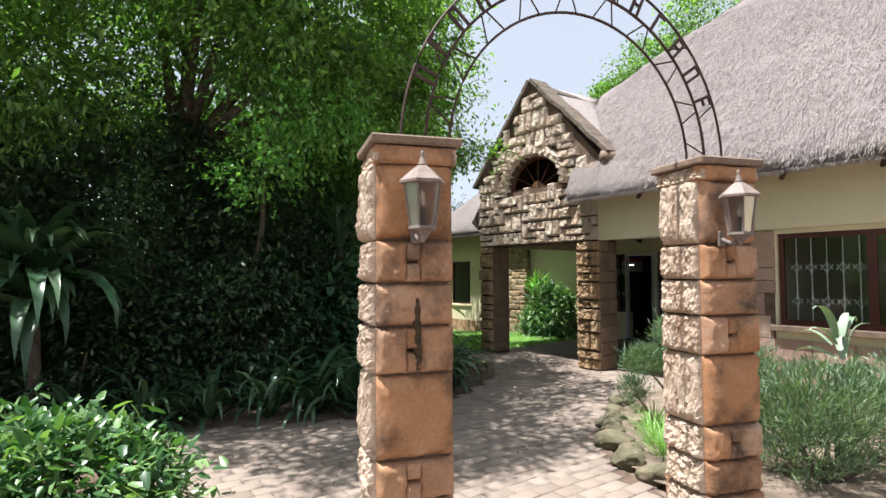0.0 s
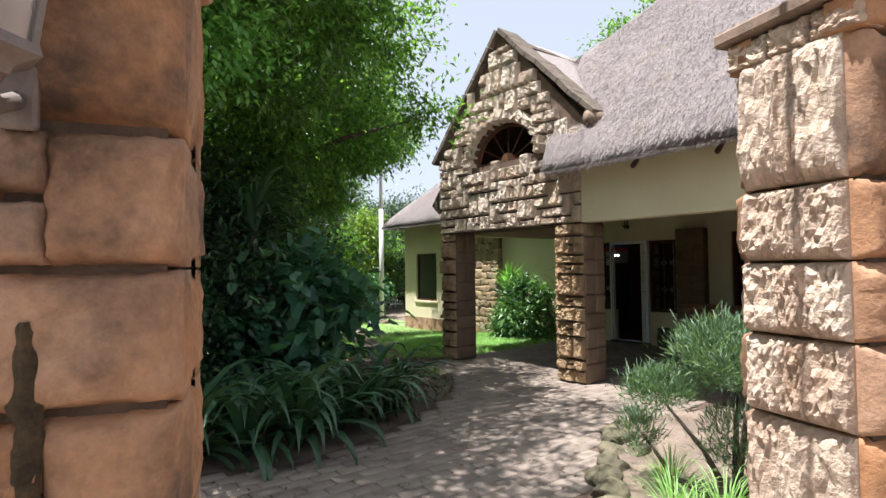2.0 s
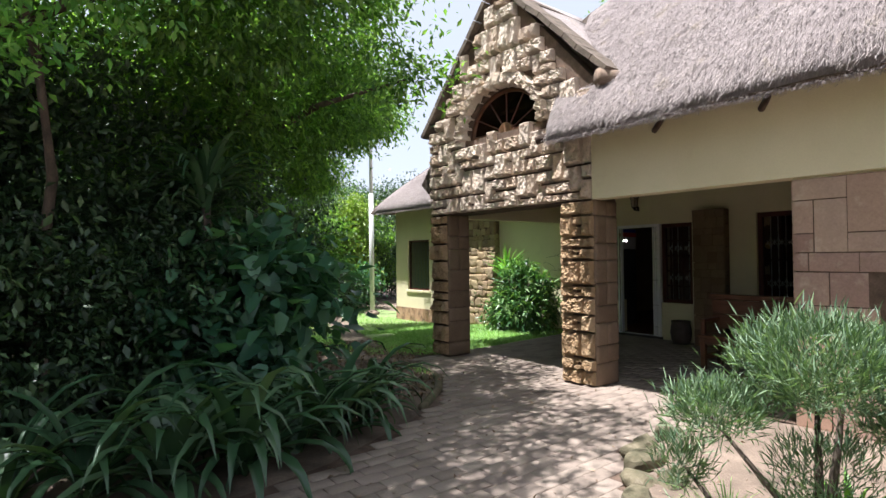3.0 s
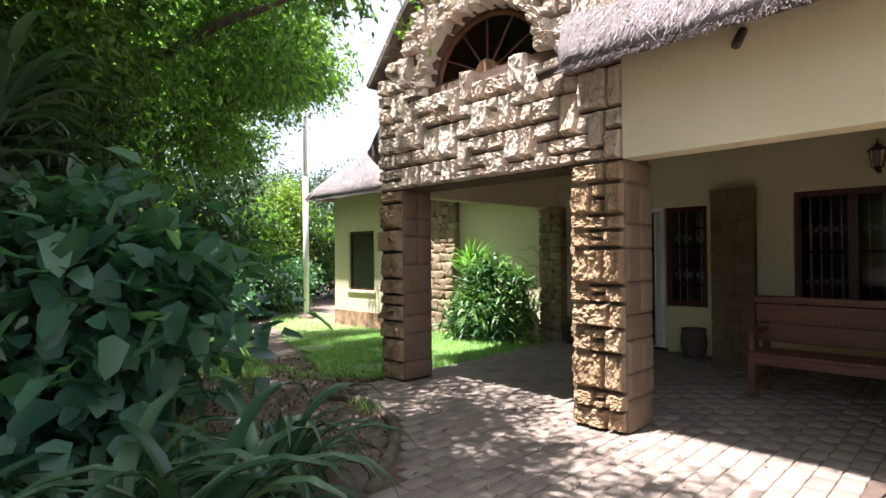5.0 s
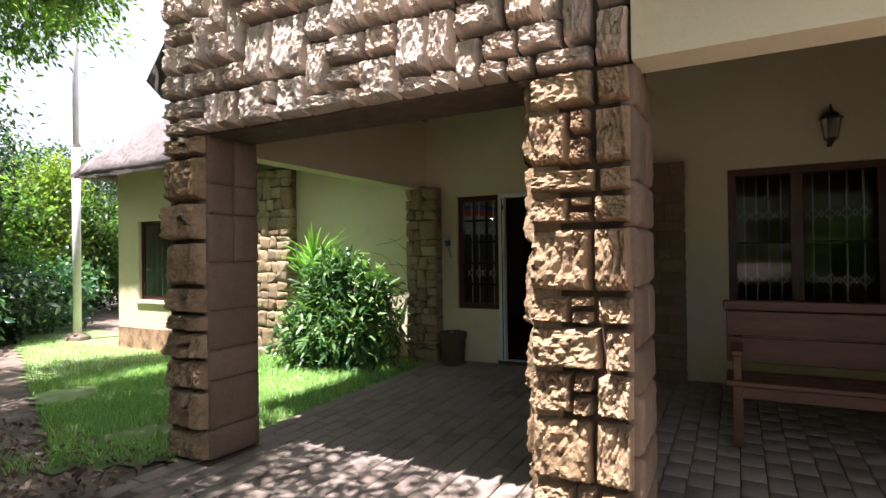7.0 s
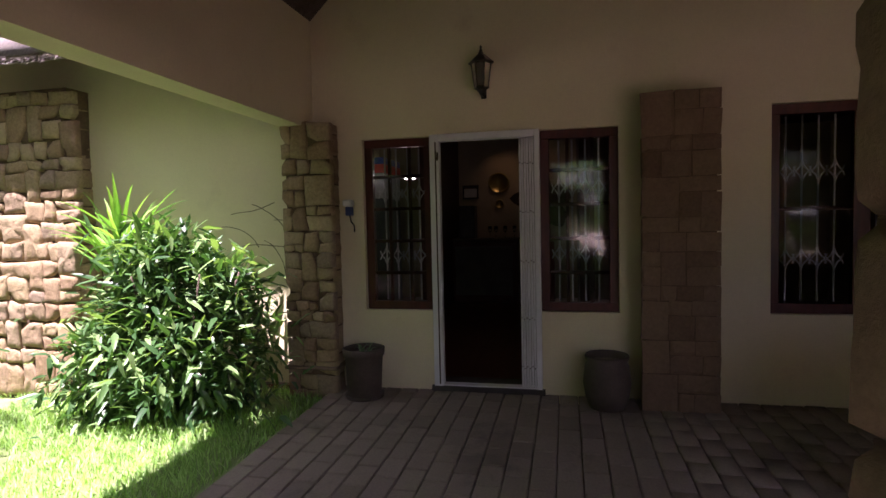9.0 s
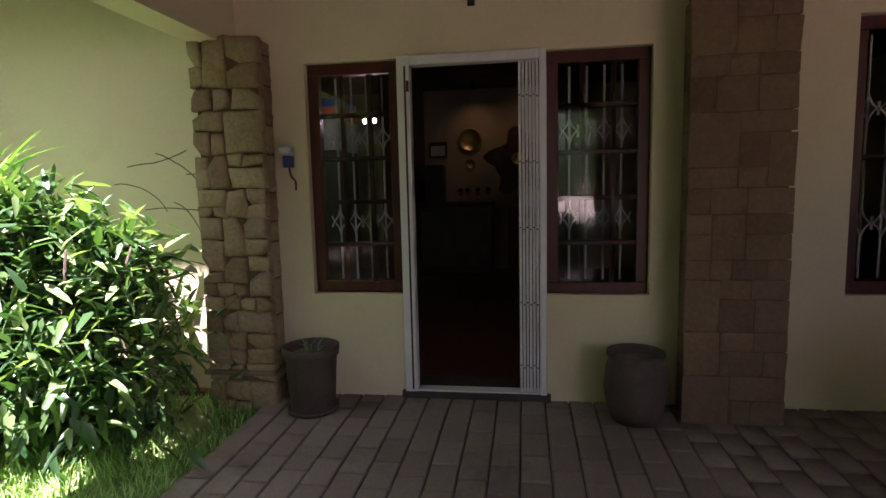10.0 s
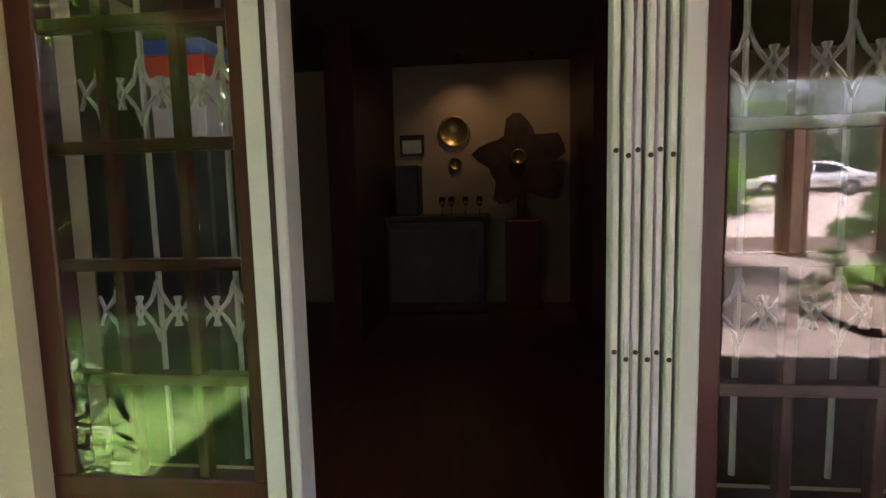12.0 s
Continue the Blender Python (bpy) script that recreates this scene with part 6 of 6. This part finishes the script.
needle_shrub(5.1, 2.95, [(0.0, 0.0, 0.98, 0.34, 0.32, 0.22, 330), (-0.2, 0.38, 0.72, 0.2, 0.2, 0.13, 110), (0.3, -0.35, 0.72, 0.26, 0.24, 0.2, 130), (-0.1, 0.62, 0.38, 0.10, 0.10, 0.14, 40), (0.05, 0.0, 0.42, 0.26, 0.22, 0.22, 70)], 0.075, 501, "grey-green needle-leaved shrub on bare stems in the bed",
             [[(-0.1, 0.15, 0.35), (-0.25, 0.38, 0.7)], [(0.05, -0.05, 0.5), (0.05, -0.1, 0.95)], [(0.2, -0.25, 0.4), (0.3, -0.45, 0.75)], [(-0.2, 0.3, 0.15), (-0.1, 0.62, 0.38)], [(0.15, 0.05, 0.5), (0.3, 0.1, 0.9)]])
needle_shrub(4.75, 1.75, [(0, 0, 0.62, 0.5, 0.42, 0.3, 260), (0.55, -0.25, 0.5, 0.5, 0.45, 0.35, 220), (0.15, 0.35, 0.4, 0.35, 0.3, 0.3, 120), (1.15, -0.5, 0.5, 0.5, 0.45, 0.35, 160), (-0.1, 0.1, 0.3, 0.4, 0.4, 0.25, 120)], 0.085, 502, "straggly grey-green shrub behind the gate pillar",
             [[(0.1, 0.0, 0.3), (0.0, 0.1, 0.6)], [(0.3, -0.1, 0.3), (0.6, -0.25, 0.55)], [(0.1, 0.2, 0.25), (0.15, 0.4, 0.45)], [(0.6, -0.3, 0.25), (1.1, -0.5, 0.5)]])
needle_shrub(6.6, 1.6, [(0, 0, 0.5, 0.5, 0.6, 0.4, 220)], 0.09, 503, "straggly grey-green shrub by the stone wall", [[(0, 0.1, 0.3), (0.1, 0.2, 0.6)], [(0.1, -0.1, 0.3), (0.2, -0.3, 0.6)]])

# bed soil and border rocks
BED = [(3.75, 2.15), (3.95, 2.85), (4.5, 3.5), (5.3, 4.0), (6.05, 4.42), (6.55, 4.35), (7.35, 4.2), (7.35, -6), (3.4, -6)]
sheet("planted_bed", spaced(3.3, 7.4, 0.12), spaced(-6, 4.5, 0.14), SOIL, 0.035, lambda x, y: inside(BED, x, y), 0.02, "brown soil bed with dry litter", "bed")


def rock(x, y, z, s, seed, label="rounded mossy border rock"):
    rng = np.random.default_rng(seed)
    bm = bmesh.new()
    bmesh.ops.create_icosphere(bm, subdivisions=3, radius=1)
    sc = Vector((rng.uniform(0.8, 1.4), rng.uniform(0.65, 1.0), rng.uniform(0.5, 0.8))) * s
    cuts = [(Vector(rng.normal(size=3)).normalized(), rng.uniform(0.62, 0.85)) for _ in range(7)]
    for v in bm.verts:
        p = v.co.copy()
        for n, d in cuts:                # split faces
            over = p.dot(n) - d
            if over > 0:
                p -= n * over * 0.9
        p *= 1 + 0.10 * noise.noise(p * 2 + Vector((seed, 0, 0))) + 0.07 * noise.noise(p * 6 + Vector((0, seed, 0)))
        v.co = Vector((p.x * sc.x, p.y * sc.y, p.z * sc.z))
    ob = tagged(part("border_rock", bm, ROUND_ROCK), label, "rock", "border rocks")
    ob.matrix_world = pose(x, y, z + s * 0.25, 0, 0, rng.uniform(0, 360))


BORDER = [(3.8, 2.3), (3.92, 2.6), (4.02, 2.88), (4.25, 3.12), (4.45, 3.4), (4.62, 3.58), (4.85, 3.72), (5.1, 3.9), (5.35, 4.05), (5.6, 4.2), (5.85, 4.36), (6.1, 4.44), (6.35, 4.42), (4.3, 3.3), (5.45, 3.9), (5.05, 3.75)]
for k, (x, y) in enumerate(BORDER):
    rock(x + 0.04 * math.sin(k * 5), y + 0.04 * math.cos(k * 3), 0.0, 0.10 + 0.055 * abs(math.sin(k * 2.3)), 600 + k)
for k, (x, y, s) in enumerate([(4.45, 7.15, 0.2), (4.75, 7.25, 0.13), (5.95, 7.15, 0.09), (6.25, 7.6, 0.08)]):
    rock(x, y, -0.03, s, 640 + k, "dark rounded rock beside the trail")
tagged(part("trail_edging", tube(bmesh.new(), [(5.4, 6.5, -0.01), (5.95, 6.95, 0.0), (6.35, 7.45, 0.0), (6.58, 8.1, 0.0), (6.45, 8.55, -0.01)], 0.05, 8), ROUND_ROCK, None, "", True), "low mossy edging between paving and soil", "edging", "", "structure")

# ---- distance: trees behind lawn, roof and driveway ----
YELLOW_LEAF = leaf_material("yellow_green_leaves", (0.13, 0.20, 0.03), (0.20, 0.30, 0.05), (0.34, 0.44, 0.10), 0.45, 0.35)
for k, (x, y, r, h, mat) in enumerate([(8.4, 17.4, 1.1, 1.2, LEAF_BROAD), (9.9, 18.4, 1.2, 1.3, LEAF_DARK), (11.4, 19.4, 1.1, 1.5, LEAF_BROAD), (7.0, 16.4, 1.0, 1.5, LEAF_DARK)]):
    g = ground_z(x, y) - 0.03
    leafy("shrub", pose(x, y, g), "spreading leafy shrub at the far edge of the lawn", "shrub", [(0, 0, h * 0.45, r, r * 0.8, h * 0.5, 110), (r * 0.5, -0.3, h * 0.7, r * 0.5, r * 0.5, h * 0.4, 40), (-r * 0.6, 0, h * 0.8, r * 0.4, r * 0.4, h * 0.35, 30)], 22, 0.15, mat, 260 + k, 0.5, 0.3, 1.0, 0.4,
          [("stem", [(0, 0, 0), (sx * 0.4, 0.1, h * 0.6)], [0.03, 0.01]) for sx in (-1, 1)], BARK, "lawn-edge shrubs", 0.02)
rf = random.Random(5)
for k, (x, y, h, r, mat) in enumerate([(12.6, 21.5, 3.8, 0.5, YELLOW_LEAF), (14.2, 22.5, 3.0, 1.1, LEAF_TREE), (10.6, 20.6, 2.9, 1.2, LEAF_TREE), (8.9, 19.8, 4.6, 1.5, LEAF_DARK), (11.4, 22.6, 4.2, 1.1, LEAF_DARK), (6.8, 18.4, 4.2, 1.3, LEAF_TREE)]):
    tree((x, y), (x, y, h * 0.4), [(x + rf.uniform(-0.6, 0.6) * r, y - rf.uniform(0, 0.6) * r, h * (0.3 + 0.6 * j / 6), r * rf.uniform(0.45, 0.8), r * rf.uniform(0.45, 0.8), h * rf.uniform(0.10, 0.17), 46) for j in range(7)], 28, 0.14, mat, 780 + k, "tree of mixed greens at the end of the lawn", 0.1, 0.5, 1.4, 0.4)
FAR = [(1.5, 17.5, 3.4, 6.6), (5.0, 20.5, 3.4, 7.0), (8.2, 24.5, 3.2, 5.6), (12.0, 25.5, 3.2, 4.6), (16.0, 25.0, 3.4, 5.2), (-3.0, 15.0, 3.4, 6.0), (3.2, 14.0, 2.2, 5.2)]
for k, (x, y, r, h) in enumerate(FAR):
    g = ground_z(x, y)
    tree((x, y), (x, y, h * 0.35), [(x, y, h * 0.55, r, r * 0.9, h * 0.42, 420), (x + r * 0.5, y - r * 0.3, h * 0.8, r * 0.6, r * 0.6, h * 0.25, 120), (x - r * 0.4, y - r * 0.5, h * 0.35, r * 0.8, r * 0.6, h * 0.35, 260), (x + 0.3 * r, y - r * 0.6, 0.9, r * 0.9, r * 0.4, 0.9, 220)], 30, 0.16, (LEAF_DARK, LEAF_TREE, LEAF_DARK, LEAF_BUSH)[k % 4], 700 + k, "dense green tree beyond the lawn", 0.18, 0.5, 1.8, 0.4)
for k, (x, y, r, h) in enumerate([(26.0, 16.3, 2.6, 13.9), (26.0, 12.6, 3.2, 16.4), (26.0, 19.0, 1.5, 12.4)]):
    tree((x, y), (x, y, h * 0.6), [(x, y, h - r * 0.8, r, r, r * 0.75, 240), (x + r * 0.7, y - r * 0.6, h - r * 0.5, r * 0.6, r * 0.6, r * 0.5, 110)], 30, 0.2, LEAF_TREE, 720 + k, "tall tree behind the thatched roof", 0.25, 0.5, 1.8, 0.5)
for k, (x, y, r, h) in enumerate([(-22, -16, 4, 6.5), (-26, -8, 4, 7), (-25, 1, 4, 6.5), (-18, 9, 4, 6.5), (-12, 12, 3.6, 6), (-14, -20, 4, 6), (-4, -18, 4, 6), (-7.5, 1.5, 1.3, 2.4), (-19, -4.5, 3.2, 7.5), (-19.5, -11, 3.4, 8), (-18.5, 2.5, 3.0, 7)]):
    tree((x, y), (x, y, h * 0.4), [(x, y, h * 0.6, r, r, h * 0.38, 240), (x, y, h * 0.25, r * 1.1, r * 1.1, h * 0.28, 160)], 26, 0.2, LEAF_DARK if k > 7 else LEAF_TREE, 740 + k, "green tree beyond the driveway", 0.2, 0.5, 1.8, 0.45)
hut = thing("thatched_hut", pose(-27, -12.5, 0.6), "small round thatched hut with a white tip among trees", "hut")
part("wall", lathe([(0.0001, 0), (1.8, 0), (1.8, 2.2), (0.0001, 2.2)], 24), PLASTER, hut)
part("roof", lathe([(2.2, 2.1), (2.25, 2.2), (0.4, 4.4), (0.0001, 4.4)], 24), THATCH, hut)
part("tip", lathe([(0.5, 4.35), (0.0001, 4.9)], 16), plain("white_cap", (0.8, 0.8, 0.78), 0.6), hut)

# ---- grass, litter ----
rng = np.random.default_rng(77)
n = 90000
xy = np.concatenate([rng.uniform((5.5, 8.8), (11.0, 13.0), (n // 2, 2)), rng.uniform((4.0, 8.8), (12.2, 22.0), (n // 2, 2))])
keep = np.array([lawn_area(x, y) and not (x > 10.9) and noise.noise((x * 0.9, y * 0.9, 4)) > -0.35 for x, y in xy])
xy = xy[keep]
roots = np.concatenate([xy, np.array([[ground_z(x, y) - 0.02] for x, y in xy])], 1)
a = rng.uniform(0, 2 * math.pi, len(xy))
tagged(new("lawn_grass", blade_mesh("lawn_grass", roots, np.stack([np.cos(a), np.sin(a)], 1), 0.10, 0.007, GRASS, rng, 0.6, 2)), "short uneven green lawn grass", "grass", "", "stuff")

n = 9000
xy = rng.uniform((4.0, 7.0), (6.9, 10.5), (n, 2))
keep = np.array([not inside(PAVED, x, y) and noise.noise((x * 1.6, y * 1.6, 9)) > 0.02 and not (abs(x - 5.9) < 0.45) for x, y in xy])
xy = xy[keep]
roots = np.concatenate([xy, np.array([[ground_z(x, y) - 0.02] for x, y in xy])], 1)
a = rng.uniform(0, 2 * math.pi, len(xy))
tagged(new("weed_grass", blade_mesh("weed_grass", roots, np.stack([np.cos(a), np.sin(a)], 1), 0.12, 0.009, GRASS, rng, 0.7, 2)), "thin weedy grass among litter beside the trail", "grass", "", "stuff")


def scatter_litter(name, lo, hi, n, size, seed, label, test=None):
    rng = np.random.default_rng(seed)
    p = rng.uniform(lo, hi, (n, 2))
    if test:
        p = p[[bool(test(x, y)) for x, y in p]]
    z = np.array([[ground_z(x, y) + 0.012] for x, y in p])
    tagged(new(name, leaf_mesh(name, np.concatenate([p, z], 1), size, LITTER, rng, 0.6, 0.0, 0.25, np.zeros((len(p), 3)), 2.5)), label, "leaf litter", "", "stuff")


scatter_litter("leaf_litter", (4.2, 6.8), (7.4, 11.5), 4200, 0.055, 81, "dry brown fallen leaves on the soil", lambda x, y: not inside(PAVED, x, y))
scatter_litter("path_litter", (1.5, 3.5), (8.0, 8.6), 350, 0.04, 82, "a few dry leaves scattered on the paving", lambda x, y: inside(PAVED, x, y))
scatter_litter("bed_litter", (3.8, -1.0), (7.3, 4.3), 2200, 0.045, 83, "dry twigs and leaves on the bed", lambda x, y: inside(BED, x, y))
scatter_litter("shade_litter", (-5.0, 6.3), (5.0, 10.5), 2000, 0.06, 84, "fallen leaves in the shade under the trees")

# ---- paving blocks ----
PL, PW = 0.225, 0.136


def paver_box(w, l):
    bm = bmesh.new()
    c = 0.006
    lo = [bm.verts.new((sx * l / 2, sy * w / 2, -0.03)) for sx, sy in ((-1, -1), (1, -1), (1, 1), (-1, 1))]
    md = [bm.verts.new((sx * l / 2, sy * w / 2, -c)) for sx, sy in ((-1, -1), (1, -1), (1, 1), (-1, 1))]
    hi = [bm.verts.new((sx * (l / 2 - c), sy * (w / 2 - c), 0)) for sx, sy in ((-1, -1), (1, -1), (1, 1), (-1, 1))]
    for p, q in ((lo, md), (md, hi)):
        for k in range(4):
            bm.faces.new((p[k], p[(k + 1) % 4], q[(k + 1) % 4], q[k]))
    bm.faces.new(hi)
    return bm


ONE = mesh_of("paving_block", paver_box(PW - 0.007, PL - 0.007), PAVER)
rng = np.random.default_rng(91)
singles, rest = [], []
row = 0
y = 0.8
while y < 8.74:
    x = 0.6 + (PL / 2 if row % 2 else 0)
    while x < 11.03:
        if all(inside(PAVED, min(x + dx, X0 - 0.06), y + dy) for dx, dy in ((-0.09, -0.05), (0.09, -0.05), (0.09, 0.05), (-0.09, 0.05))) and not (GX + 0.05 < x < 7.84 and (5.85 < y < 6.35 or y > 8.52)):
            (singles if 7.75 < x and 6.45 < y else rest).append((x, y))
        x += PL
    y += PW
    row += 1
paving = tagged(new("pavement", None), "grey-brown concrete block paving", "paving", "", "structure")
for x, y in singles[:300]:
    b = new("paving_block", ONE)
    b.parent = paving
    b.matrix_basis = pose(x, y, porch_z(x) + rng.uniform(-0.002, 0.002), rng.uniform(-0.5, 0.5), rng.uniform(-0.4, 0.4) - 0.9, rng.uniform(-0.8, 0.8))
rest += singles[300:]
base = np.array([v.co[:] for v in ONE.vertices])
fs = np.array([p.vertices[:] for p in ONE.polygons])
pos = np.array([(x, y, porch_z(x) + rng.uniform(-0.003, 0.003) + 0.006 * noise.noise((x * 0.7, y * 0.7, 5))) for x, y in rest])
ang = rng.uniform(-0.02, 0.02, len(rest))
tilt = rng.normal(size=(len(rest), 2)) * 0.008
c, s = np.cos(ang)[:, None], np.sin(ang)[:, None]
vx = base[None, :, 0] * c - base[None, :, 1] * s
vy = base[None, :, 0] * s + base[None, :, 1] * c
vz = base[None, :, 2] + vx * tilt[:, :1] + vy * tilt[:, 1:]
v = np.stack([vx, vy, vz], 2) + pos[:, None, :]
f = (np.arange(len(rest))[:, None, None] * len(base) + fs[None]).reshape(-1, 4)
PAVER_FIELD = surface("concrete_paver_field", [(0.3, (0.21, 0.16, 0.125)), (0.7, (0.34, 0.27, 0.21))], 1.0, 0.85, 70, 2, 0.35,
                      vary=[(0.20, 0.155, 0.125), (0.33, 0.27, 0.22), (0.27, 0.21, 0.175)], island=True, patch=((0.13, 0.10, 0.08), 0.55, 0.75, 2.5))
field = part("paving_blocks", raw_mesh("paving_blocks", v.reshape(-1, 3), f, PAVER_FIELD), None, paving)
tagged(field, "grey-brown concrete paving blocks", "", "", "stuff")
